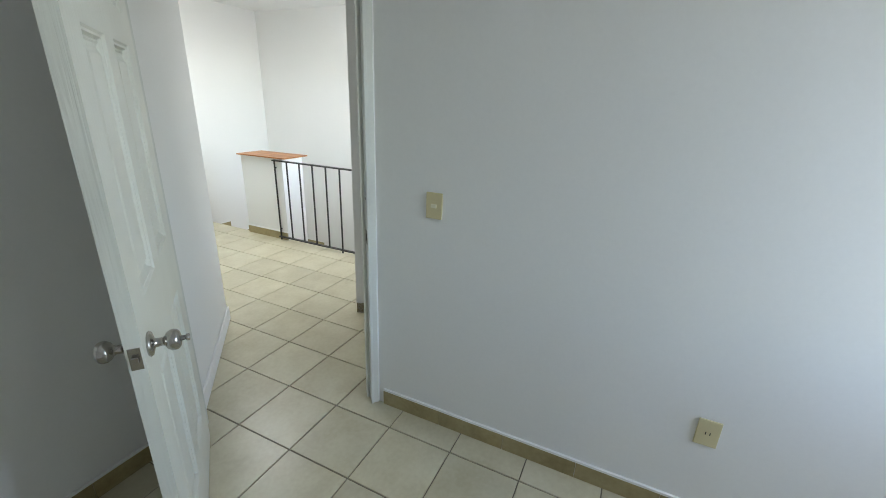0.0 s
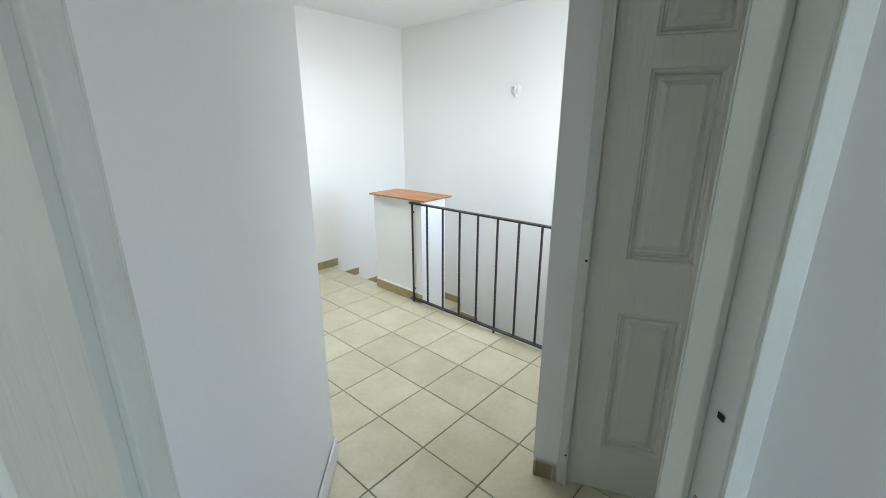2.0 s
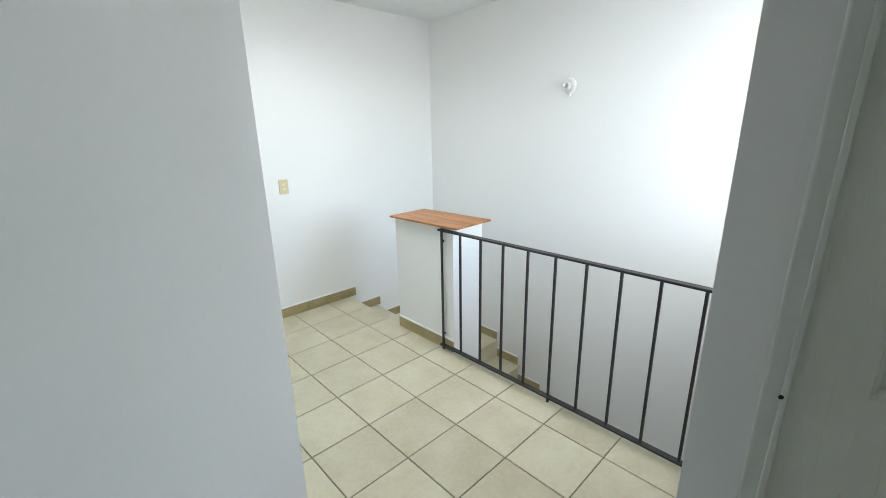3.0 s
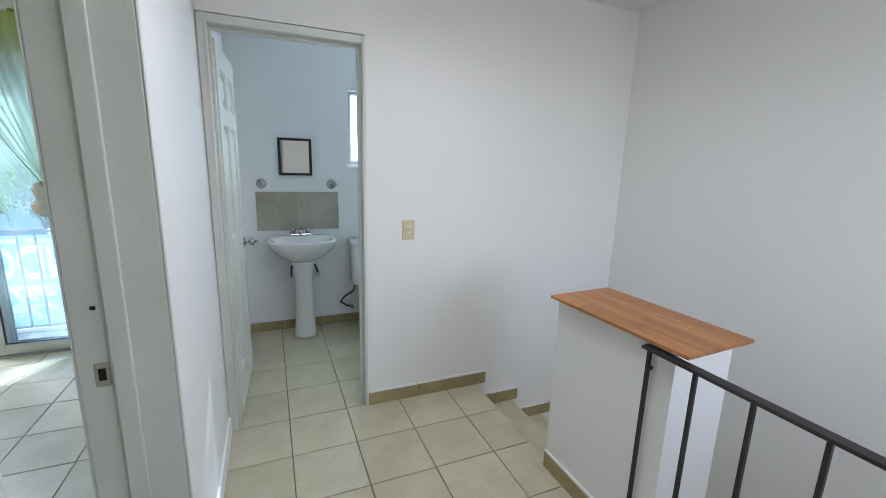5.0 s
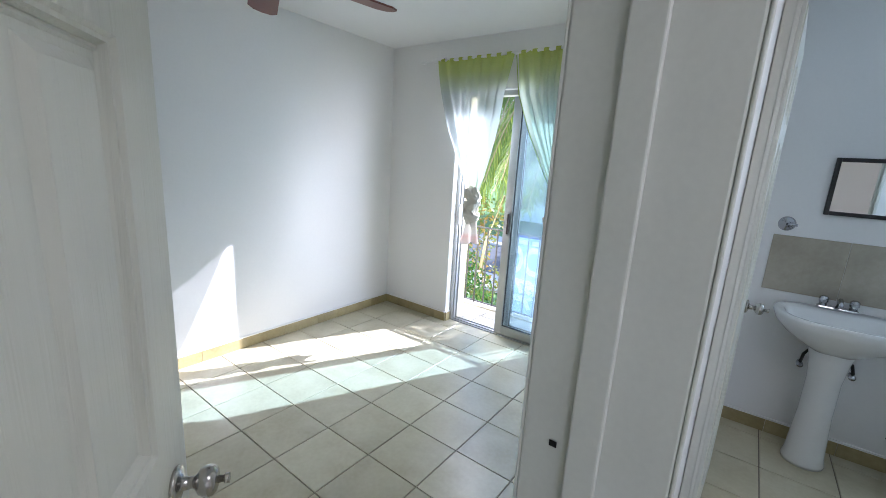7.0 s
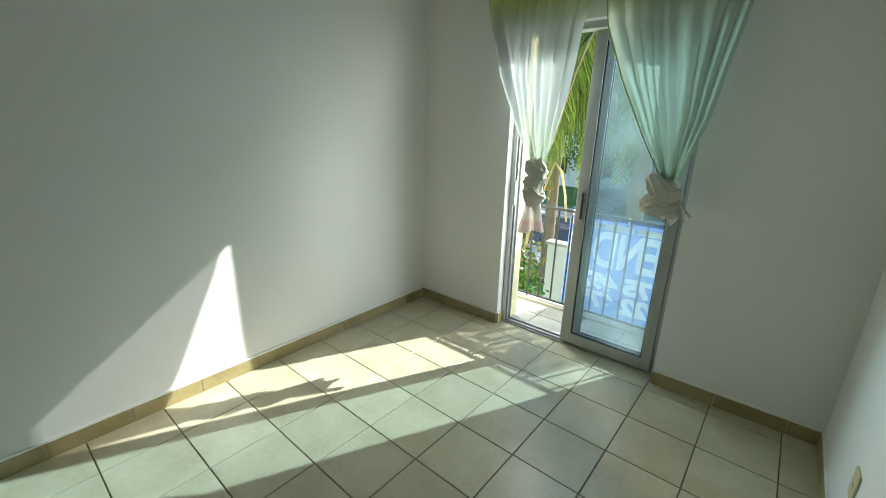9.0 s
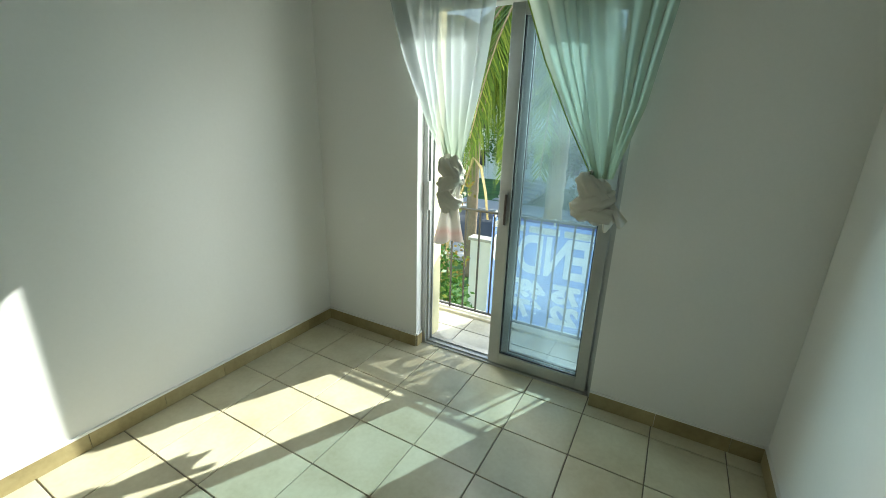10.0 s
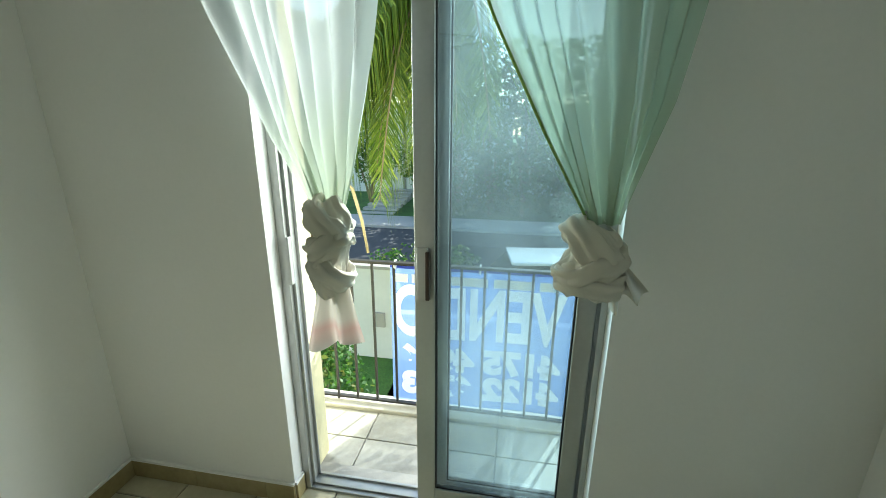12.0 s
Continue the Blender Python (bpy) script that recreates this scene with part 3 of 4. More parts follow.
# ---- stairs ----
stairs = tagged(new("staircase"), "beige tiled staircase turning down from the landing", "stairs", kind="structure")
NOSE = 1.215
for k in range(2):
    x0, x1 = NOSE + 0.275 * k, NOSE + 0.275 * (k + 1)
    part("tread", boxes((x0, 1.80, -0.18 * (k + 1) - 0.02, x1 + (0.02 if k < 1 else 0.02), 2.63, -0.18 * (k + 1))), TILE, stairs)
    part("riser", boxes((x0 - 0.014, 1.80, -0.18 * (k + 1), x0, 2.63, -0.18 * k - 0.02)), TILE, stairs)
part("riser", boxes((NOSE + 0.536, 1.80, -0.54, NOSE + 0.55, 2.63, -0.38)), TILE, stairs)
part("landing", boxes((NOSE + 0.53, 1.70, -0.56, 2.33, 2.63, -0.54)), TILE, stairs)
for k in range(8):
    y1 = 1.70 - 0.26 * k
    part("tread", boxes((1.475 if y1 > 1.2 else 1.19, y1 - 0.28, -0.54 - 0.18 * (k + 1) - 0.02, 2.33, y1, -0.54 - 0.18 * (k + 1))), TILE, stairs)
    part("riser", boxes((1.475 if y1 > 1.2 else 1.19, y1, -0.54 - 0.18 * (k + 1), 2.33, y1 + 0.014, -0.56 - 0.18 * k)), TILE, stairs)

# ---- bathroom ----
sink = thing("pedestal_sink", pose(0.19, 4.06, 0), "white porcelain pedestal sink under the tiled splashback", "sink")
bm = bmesh.new()
n = 28


def basin_ring(bm, w, back, front, z):
    out = []
    for k in range(n):
        a = 2 * math.pi * k / n
        c, s = math.cos(a), math.sin(a)
        x = w * math.copysign(abs(c) ** 0.7, c)
        y = (back if s > 0 else front) * abs(s) ** 0.75
        out.append(bm.verts.new((x, -0.20 + (y if s > 0 else -y), z)))
    return out


rings = [basin_ring(bm, *v) for v in ((0.07, 0.10, 0.07, 0.655), (0.13, 0.17, 0.12, 0.69), (0.21, 0.195, 0.19, 0.745), (0.262, 0.198, 0.225, 0.80), (0.275, 0.199, 0.235, 0.835), (0.272, 0.199, 0.233, 0.848), (0.262, 0.195, 0.226, 0.852), (0.235, 0.085, 0.205, 0.850), (0.225, 0.075, 0.195, 0.842), (0.18, 0.05, 0.15, 0.765), (0.10, 0.02, 0.08, 0.735), (0.02, 0.0, 0.02, 0.730))]
for a, b in zip(rings, rings[1:]):
    for k in range(n):
        bm.faces.new((a[k], a[(k + 1) % n], b[(k + 1) % n], b[k]))
bm.faces.new(rings[0][::-1])
bm.faces.new(rings[-1])
part("basin", bm, PORC, sink, "", True)
part("pedestal", turned([(0, 0), (0.092, 0), (0.095, 0.02), (0.086, 0.06), (0.073, 0.30), (0.072, 0.50), (0.085, 0.62), (0.10, 0.68), (0, 0.68)], pose(0, -0.20, 0), 24, 1.0, 0.9), PORC, sink, "", True)
faucet = part("faucet", boxes((-0.085, -0.075, 0.852, 0.085, -0.025, 0.870), bevel=0.007), CHROMED, sink, "chrome two-handle faucet")
for x in (-0.062, 0.062):
    part("tap_handle", turned([(0, 0.870), (0.018, 0.870), (0.016, 0.885), (0.021, 0.890), (0.020, 0.915), (0.012, 0.922), (0, 0.922)], pose(x, -0.05, 0), 16), CHROMED, faucet, "", True)
part("spout", sweep([(0, -0.05, 0.868), (0, -0.055, 0.905), (0, -0.085, 0.918), (0, -0.125, 0.905), (0, -0.135, 0.888)], 0.011, 10), CHROMED, faucet, "", True)
for s in (-1, 1):
    part("supply_hose", sweep([(0.11 * s + 0.02, 0.0, 0.50), (0.11 * s + 0.02, -0.05, 0.52), (0.10 * s + 0.01, -0.09, 0.58), (0.05 * s, -0.10, 0.66), (0.04 * s, -0.09, 0.72)], 0.008, 8), RUBBER, sink, "black flexible hose", True)
    part("stop_valve", turned([(0, 0), (0.016, 0), (0.016, 0.03), (0.011, 0.035), (0.011, 0.06), (0, 0.06)], pose(0.11 * s + 0.02, -0.06, 0.50, -90, 0, 0), 12), CHROMED, sink, "chrome stop valve", True)

splash = thing("splashback", pose(0.185, 4.06, 0), "two taupe ceramic wall tiles above the sink", "splashback")
for k in range(2):
    part("tile", boxes((-0.333 + k * 0.334, -0.008, 0.895, -0.001 + k * 0.334, 0, 1.220), bevel=0.0015), SPLASH, splash)

mirror = thing("wall_mirror", pose(0.172, 4.06, 1.51), "small black-framed mirror hung over the sink", "mirror")
for a in ((-0.133, -0.024, -0.152, -0.112, 0, 0.152), (0.112, -0.024, -0.152, 0.133, 0, 0.152), (-0.112, -0.024, 0.131, 0.112, 0, 0.152), (-0.112, -0.024, -0.152, 0.112, 0, -0.131)):
    part("frame_bar", boxes(a, bevel=0.003), BLACK, mirror, "black frame bar")
part("glass", boxes((-0.112, -0.012, -0.131, 0.112, -0.008, 0.131)), MIRROR, mirror, "silvered mirror glass")

for x in (-0.10, 0.462):
    hold = thing("wall_fitting", pose(x, 4.06, 1.287, 90, 0, 0), "round chrome holder fixed beside the mirror", "holder", "holders beside the mirror")
    part("rose", turned([(0, 0), (0.040, 0), (0.041, 0.006), (0.033, 0.014), (0.014, 0.018), (0.012, 0.035), (0, 0.035)], Matrix(), 20), CHROMED, hold, "", True)
    part("arm", sweep([(0, 0, 0.034), (0.012, 0, 0.050), (0.045, 0, 0.052)], 0.007, 8), CHROMED, hold, "", True)

ring = thing("towel_ring", pose(-0.31, 3.93, 1.56), "chrome towel ring hanging on the bathroom side wall", "towel ring")
part("rose", turned([(0, 0), (0.026, 0), (0.026, 0.006), (0.016, 0.012), (0.010, 0.034), (0, 0.036)], pose(0, 0, 0, 0, 90, 0), 18), CHROMED, ring, "", True)
part("hoop", sweep([(0.030, 0.075 * math.sin(a), -0.075 + 0.075 * math.cos(a)) for a in (2 * math.pi * k / 28 for k in range(29))], 0.005, 8), CHROMED, ring, "round chrome hoop", True)

toilet = thing("toilet", pose(0.84, 4.06, 0), "white porcelain toilet with tank against the wall", "toilet")
part("tank", boxes((-0.235, -0.215, 0.40, 0.235, -0.015, 0.765), bevel=0.028), PORC, toilet, "", True)
part("tank_lid", boxes((-0.25, -0.23, 0.765, 0.25, -0.008, 0.805), bevel=0.012), PORC, toilet, "", True)
lev = part("flush_lever", boxes((-0.185, -0.236, 0.700, -0.105, -0.226, 0.714), bevel=0.004), CHROMED, toilet, "chrome flush lever")
bowl = bmesh.new()
for prof, cy in (([(0, 0), (0.125, 0), (0.130, 0.02), (0.105, 0.10), (0.105, 0.18), (0.15, 0.28), (0.178, 0.36), (0.183, 0.40), (0.0, 0.40)], -0.44),):
    lathe(bowl, prof, pose(0, cy, 0), 28, 1.12, 1.25)
box(bowl, -0.11, -0.30, 0.0, 0.11, -0.10, 0.40, bevel=0.03)
part("bowl", bowl, PORC, toilet, "", True)
part("seat_lid", turned([(0, 0.402), (0.188, 0.402), (0.192, 0.412), (0.188, 0.428), (0.15, 0.436), (0, 0.440)], pose(0, -0.44, 0), 28, 1.1, 1.22), WHITEP, toilet, "closed white lid", True)
part("supply_hose", sweep([(-0.20, -0.10, 0.40), (-0.22, -0.11, 0.33), (-0.30, -0.10, 0.28), (-0.33, -0.06, 0.22), (-0.27, -0.03, 0.17), (-0.22, -0.015, 0.15)], 0.008, 8), RUBBER, toilet, "black flexible hose", True)
part("stop_valve", turned([(0, 0), (0.018, 0), (0.018, 0.03), (0.010, 0.035), (0.010, 0.06), (0, 0.06)], pose(-0.22, 0.0, 0.15, 90, 0, 0), 12), CHROMED, toilet, "", True)

bwin = thing("window_1", pose(0.62, 4.13, 1.46), "small aluminium bathroom window with frosted glass", "window", kind="structure")
for a in ((0, -0.02, 0, 0.03, 0.02, 0.62), (0.59, -0.02, 0, 0.62, 0.02, 0.62), (0.03, -0.02, 0, 0.59, 0.02, 0.03), (0.03, -0.02, 0.59, 0.59, 0.02, 0.62), (0.295, -0.022, 0.03, 0.325, 0.022, 0.59)):
    part("frame_bar", boxes(a), ALU, bwin)
for a in ((0.03, -0.003, 0.03, 0.295, 0.003, 0.59), (0.325, -0.003, 0.03, 0.59, 0.003, 0.59)):
    part("pane", boxes(a), FROST, bwin)
part("sill", boxes((-0.02, -0.085, -0.03, 0.64, -0.02, -0.004), bevel=0.004), WALL, bwin)

# ---- sliding balcony door ----
slide = thing("door_1", pose(0, 4.17, 0), "aluminium sliding balcony door, one leaf slid open", "sliding door", kind="structure")
X0, X1, HT = -2.46, -1.31, 2.11


def bars(*args, m=ALU, name="frame_bar", parent=slide, bevel=0.002, label=""):
    for a in args:
        part(name, boxes(a, bevel=bevel), m, parent, label)


bars((X0, -0.045, 0, X0 + 0.032, 0.045, HT), (X1 - 0.022, -0.045, 0, X1, 0.045, HT), (X0 + 0.032, -0.045, HT - 0.04, X1 - 0.022, 0.045, HT), (X0 + 0.032, -0.045, -0.004, X1 - 0.022, 0.045, 0.010))
for y in (-0.026, 0.024):
    bars((X0 + 0.032, y, 0, X0 + 0.044, y + 0.006, HT - 0.04), (X0 + 0.032, y, 0.010, X1 - 0.022, y + 0.004, 0.020), name="track")
for x0, x1, y, nm in ((-1.955, -1.345, -0.024, "sliding_leaf"), (-1.915, -1.332, 0.022, "fixed_leaf")):
    lf = part(nm, boxes((x0, y - 0.015, 0.020, x0 + 0.072, y + 0.015, 2.06), (x1 - 0.060, y - 0.015, 0.020, x1, y + 0.015, 2.06), (x0 + 0.072, y - 0.015, 0.020, x1 - 0.060, y + 0.015, 0.095), (x0 + 0.072, y - 0.015, 2.0, x1 - 0.060, y + 0.015, 2.06), bevel=0.003), ALU, slide, "dull aluminium leaf frame")
    part("pane", boxes((x0 + 0.070, y - 0.003, 0.093, x1 - 0.058, y + 0.003, 2.002)), GLASS, lf, "greenish dusty glass")
    part("gasket", boxes((x0 + 0.072, y - 0.008, 0.095, x0 + 0.078, y + 0.008, 2.0), (x1 - 0.066, y - 0.008, 0.095, x1 - 0.060, y + 0.008, 2.0), (x0 + 0.078, y - 0.008, 0.095, x1 - 0.066, y + 0.008, 0.101)), RUBBER, lf, "black glazing gasket")
part("outer_reveal", boxes((X0 - 0.008, 0.048, -0.014, X0 + 0.004, 0.193, HT - 0.002), (X1 - 0.004, 0.048, -0.014, X1, 0.121, HT - 0.002)), CREAM, slide, "cream yellow rendered reveal")
hd = part("handle", boxes((-1.945, -0.052, 0.925, -1.905, -0.039, 1.120), bevel=0.003), ALU, slide, "metal pull handle")
part("handle_grip", boxes((-1.912, -0.066, 0.935, -1.898, -0.052, 1.110), bevel=0.003), GRIP, hd, "dark brown grip")
part("lock_keep", boxes((X0 + 0.032, -0.050, 0.95, X0 + 0.046, -0.030, 1.13), bevel=0.002), ALU, slide, "steel lock keep")

# ---- curtains ----
rod = thing("curtain_rod", pose(0, 3.965, 2.345), "white metal curtain rod on brackets over the balcony door", "curtain rod")
part("pole", sweep([(-2.76, 0, 0), (-1.02, 0, 0)], 0.009, 12), WHITEP, rod, "", True)
for x in (-2.79, -0.99):
    part("finial", turned([(0, -0.03), (0.012, -0.028), (0.017, -0.01), (0.012, 0.008), (0.016, 0.02), (0.008, 0.034), (0, 0.036)], pose(x, 0, 0, 0, 90, 0), 14), WHITEP, rod, "", True)
for x in (-2.63, -1.13):
    bk = part("bracket", boxes((x - 0.012, 0.0, -0.012, x + 0.012, 0.095, 0.006), (x - 0.016, 0.083, -0.07, x + 0.016, 0.0945, 0.05)), WHITEP, rod, "white wall bracket")
    for z in (-0.055, 0.036):
        part("screw", turned([(0, 0), (0.006, 0), (0.005, 0.003), (0, 0.0035)], pose(x, 0.083, z, 90, 0, 0), 10), DARK, bk, "dark screw head")


def edge_at(pts, z):
    for (xa, za), (xb, zb) in zip(pts, pts[1:]):
        if zb <= z <= za:
            w = (za - z) / (za - zb)
            return xa + (xb - xa) * w
    return pts[-1][0] if z < pts[-1][1] else pts[0][0]


def curtain(label, left, right, knot_c, knot_size, wraps, folds, tail, seed, voile, hemmed):
    ob = thing("curtain", pose(0, 3.965, 0), label, "curtain", "curtains at the balcony door")
    rnd = random.Random(seed)
    ph = [rnd.uniform(0, 6.28) for _ in range(4)]
    bm = bmesh.new()
    nu, nv = 96, 60
    z1, z0 = 2.345, knot_c[1] + 0.10
    grid = []
    for j in range(nv + 1):
        v = j / nv
        z = z1 + (z0 - z1) * v
        a, b = edge_at(left, z), edge_at(right, z)
        row = []
        for i in range(nu + 1):
            u = i / nu
            warp = u + 0.035 * math.sin(2 * math.pi * (1.5 * u + 0.3 * v) + ph[0])
            amp = (0.020 * (1 - v) + 0.030 * math.sin(math.pi * min(1, v * 1.1)) ** 0.8) * (0.65 + 0.35 * math.sin(3.1 * u + ph[1]))
            y = amp * math.sin(2 * math.pi * folds * warp + ph[2] + 0.7 * v) + 0.012 * math.sin(2 * math.pi * 2.3 * u + 4 * v + ph[3])
            x = a + (b - a) * u + 0.006 * math.sin(2 * math.pi * folds * warp + ph[1])
            row.append(bm.verts.new((x, y - 0.02 * v, z - 0.012 * abs(math.sin(math.pi * 7 * u)) * (1 - v) ** 6)))
        grid.append(row)
    for j in range(nv):
        for i in range(nu):
            bm.faces.new((grid[j][i], grid[j][i + 1], grid[j + 1][i + 1], grid[j + 1][i]))
    part("drape", bm, voile, ob, "sheer voile shading from yellow-green to pale mint", True)
    if hemmed:
        bm = bmesh.new()
        z1e, col = z1 - 0.03, []
        for j in range(nv + 1):
            z = z1e + (z0 - z1e) * j / nv
            x = edge_at(left, z)
            col.append([bm.verts.new((x + dx, dy, z)) for dx, dy in ((-0.003, -0.045), (0.005, -0.049), (0.005, -0.046), (-0.003, -0.042))])
        for a, b in zip(col, col[1:]):
            for k in range(4):
                bm.faces.new((a[k], a[(k + 1) % 4], b[(k + 1) % 4], b[k]))
        part("hem", bm, HEM, ob, "doubled green edge of the cloth", True)
    top_a, top_b = left[0][0], right[0][0]
    for k in range(8):
        x = top_a + (top_b - top_a) * (k + 0.5) / 8
        part("tab_loop", turned([(0.013, -0.018), (0.014, 0.0), (0.013, 0.018)], pose(x, 0, 0, 0, 90, 0) @ pose(-2.345, 0, 0), 12), voile, ob)
    # the knot: a twisted, creased bundle with two wraps of cloth round it
    cx, cz = knot_c
    bm = bmesh.new()
    nth, nvv, hh, rad = 72, 40, knot_size[1], knot_size[0]
    grid = []
    for j in range(nvv + 1):
        v = j / nvv
        base = rad * (math.sin(math.pi * (0.10 + 0.80 * v)) ** 0.55)
        row = []
        for i in range(nth):
            th = 2 * math.pi * i / nth
            p = Vector((3 * math.cos(th), 3 * math.sin(th), 7 * v + seed))
            r = base * (1 + 0.16 * math.sin(2 * th + 5.5 * v + ph[0]) + 0.07 * math.sin(5 * th - 9 * v + ph[1]) + 0.16 * noise.noise(p) + 0.05 * math.sin(11 * th + 17 * v))
            row.append(bm.verts.new((cx + r * math.cos(th) + 0.012 * math.sin(6 * v), -0.03 + 0.75 * r * math.sin(th), cz + hh * (0.5 - v) + 0.012 * math.sin(2 * th + ph[2]))))
        grid.append(row)
    for j in range(nvv):
        for i in range(nth):
            bm.faces.new((grid[j][i], grid[j][(i + 1) % nth], grid[j + 1][(i + 1) % nth], grid[j + 1][i]))
    part("knot", bm, KNOT, ob, "cloth tied in a fat creased knot", True)
    for loop, (tilt, dz, fat) in enumerate(wraps):
        bm = bmesh.new()
        nr, nm = 72, 32
        ring = []
        for i in range(nr):
            a = 2 * math.pi * i / nr
            c = Vector((math.cos(a) * rad * 1.02, math.sin(a) * rad * 0.78, 0))
            c = Matrix.Rotation(radians(tilt), 3, "Y") @ c
            o = Vector((math.cos(a), 0.8 * math.sin(a), 0))
            row = []
            for k in range(nm):
                b = 2 * math.pi * k / nm
                f = fat * (1 + 0.17 * math.sin(6 * b + 2 * a + loop) + 0.15 * math.sin(3 * b - 3 * a + 2 * loop) + 0.25 * noise.noise(Vector((2 * math.cos(a) + seed, 2 * math.sin(a), b))))
                q = c + Matrix.Rotation(radians(tilt), 3, "Y") @ (o * 0.55 * f * math.cos(b) + Vector((0, 0, f * math.sin(b))))
                row.append(bm.verts.new((cx + q.x, -0.03 + q.y, cz + dz + q.z)))
            ring.append(row)
        for i in range(nr):
            for k in range(nm):
                bm.faces.new((ring[i][k], ring[i][(k + 1) % nm], ring[(i + 1) % nr][(k + 1) % nm], ring[(i + 1) % nr][k]))
        part("wrap", bm, KNOT, ob, "band of cloth wrapped round the knot", True)
    # the tail that hangs out of the knot
    bm = bmesh.new()
    (ox, oz, tx, tz, h0, h1), nu2, nv2 = tail, 48, 22
    grid = []
    for j in range(nv2 + 1):
        v = j / nv2
        half = h0 + (h1 - h0) * v ** 0.8
        row = []
        for i in range(nu2 + 1):
            u = i / nu2
            fx = (u - 0.5) * 2
            y = -0.03 + (0.016 + 0.016 * v) * math.sin(2 * math.pi * 1.9 * u + ph[1]) + 0.01 * math.sin(9 * u + 3 * v)
            hem = 0.014 * math.sin(2 * math.pi * 1.7 * u + ph[0]) + 0.02 * fx * (1 if tx >= 0 else -1)
            row.append(bm.verts.new((cx + ox + tx * v + half * fx, y, cz + oz + (tz + hem) * v)))
        grid.append(row)
    for j in range(nv2):
        for i in range(nu2):
            bm.faces.new((grid[j][i], grid[j][i + 1], grid[j + 1][i + 1], grid[j + 1][i]))
    part("tail", bm, KNOT, ob, "loose cloth end below the knot", True)
    return ob


curtain("sheer green-white voile curtain tied in a long knot", [(-2.62, 2.37), (-2.575, 2.17), (-2.47, 1.81), (-2.33, 1.47), (-2.215, 1.27), (-2.20, 1.2)], [(-1.90, 2.37), (-1.985, 2.05), (-2.03, 1.71), (-2.09, 1.38), (-2.12, 1.27), (-2.13, 1.2)], (-2.166, 1.16), (0.062, 0.30), [(42, 0.085, 0.034), (-38, 0.015, 0.036), (36, -0.065, 0.033)], 8.0, (0.0, -0.10, 0.0, -0.225, 0.040, 0.094), 3, SHEER, False)
curtain("sheer pale green voile curtain tied in a bulky knot", [(-1.87, 2.37), (-1.815, 2.04), (-1.70, 1.76), (-1.56, 1.49), (-1.44, 1.28), (-1.42, 1.2)], [(-1.15, 2.37), (-1.20, 2.02), (-1.267, 1.57), (-1.345, 1.30), (-1.365, 1.2)], (-1.418, 1.165), (0.078, 0.205), [(48, 0.040, 0.038), (-32, -0.012, 0.040), (8, -0.052, 0.032)], 8.5, (0.066, 0.0, 0.045, -0.11, 0.020, 0.050), 11, MINT, True)

# ---- ceiling fan ----
fan = thing("ceiling_fan", pose(-1.85, 1.94, 0), "dark red ceiling fan hanging from a short rod", "ceiling fan")
part("canopy", turned([(0, H), (0.07, H), (0.065, H - 0.03), (0.03, H - 0.06), (0, H - 0.06)], Matrix(), 24), BLACK, fan, "", True)
part("downrod", sweep([(0, 0, H - 0.05), (0, 0, H - 0.25)], 0.012, 12), BLACK, fan, "", True)
part("motor", turned([(0, H - 0.43), (0.05, H - 0.43), (0.09, H - 0.40), (0.105, H - 0.34), (0.09, H - 0.27), (0.03, H - 0.24), (0, H - 0.24)], Matrix(), 28), FANW, fan, "", True)
for k in range(5):
    m = pose(0, 0, H - 0.35, 0, 0, 72 * k + 80)
    bm = bmesh.new()
    prism(bm, [(0.19, -0.05), (0.30, -0.062), (0.52, -0.066), (0.56, -0.04), (0.57, 0.0), (0.56, 0.04), (0.52, 0.066), (0.30, 0.062), (0.19, 0.05)], -0.004, 0.004)
    bm.transform(m @ pose(0, 0, 0, 10, 0, 0))
    bl = part("blade", bm, FANW, fan)
    bm = boxes((0.08, -0.018, -0.008, 0.24, 0.018, -0.004))
    bm.transform(m)
    part("blade_iron", bm, BLACK, bl)

# ---- balcony ----
BZ = -0.03
structure("balcony_slab", boxes((-3.6, 4.292, BZ - 0.16, -0.9, 4.82, BZ - 0.006)), CONC, "concrete balcony slab", "balcony")
structure("balcony_kerb", boxes((-3.6, 4.69, BZ - 0.006, -0.9, 4.82, BZ + 0.022), bevel=0.006), CONC, "low concrete kerb under the balcony railing", "kerb")
structure("threshold", boxes((-2.455, 4.217, -0.19, -1.315, 4.2905, -0.014)), CONC, "worn concrete step at the balcony door", "threshold")
brail = thing("balcony_railing", pose(0, 4.75, 0), "black iron balcony railing with plain bars", "railing")
part("handrail", boxes((-3.55, -0.018, 0.836, -0.95, 0.018, 0.850), bevel=0.003), BLACK, brail)
part("bottom_rail", boxes((-3.55, -0.012, 0.006, -0.95, 0.012, 0.018), bevel=0.002), BLACK, brail)
for k in range(22):
    x = -3.512 + 0.1175 * k
    part("bar", boxes((x - 0.006, -0.006, 0.018 if k % 4 else BZ + 0.022, x + 0.006, 0.006, 0.836)), BLACK, brail)

# ---- banner tied to the railing, printed side outwards ----
banner = thing("banner", pose(-1.775, 4.785, 0.42, 0, 0, 180), "blue and white printed vinyl for-sale banner on the railing", "banner")
bm = bmesh.new()
BW, BH, nx, nz = 0.95, 0.82, 48, 24


def wave(x, z):
    return 0.008 * math.sin(5.2 * x + 1.3 * z) + 0.005 * math.sin(11 * x - 4 * z)


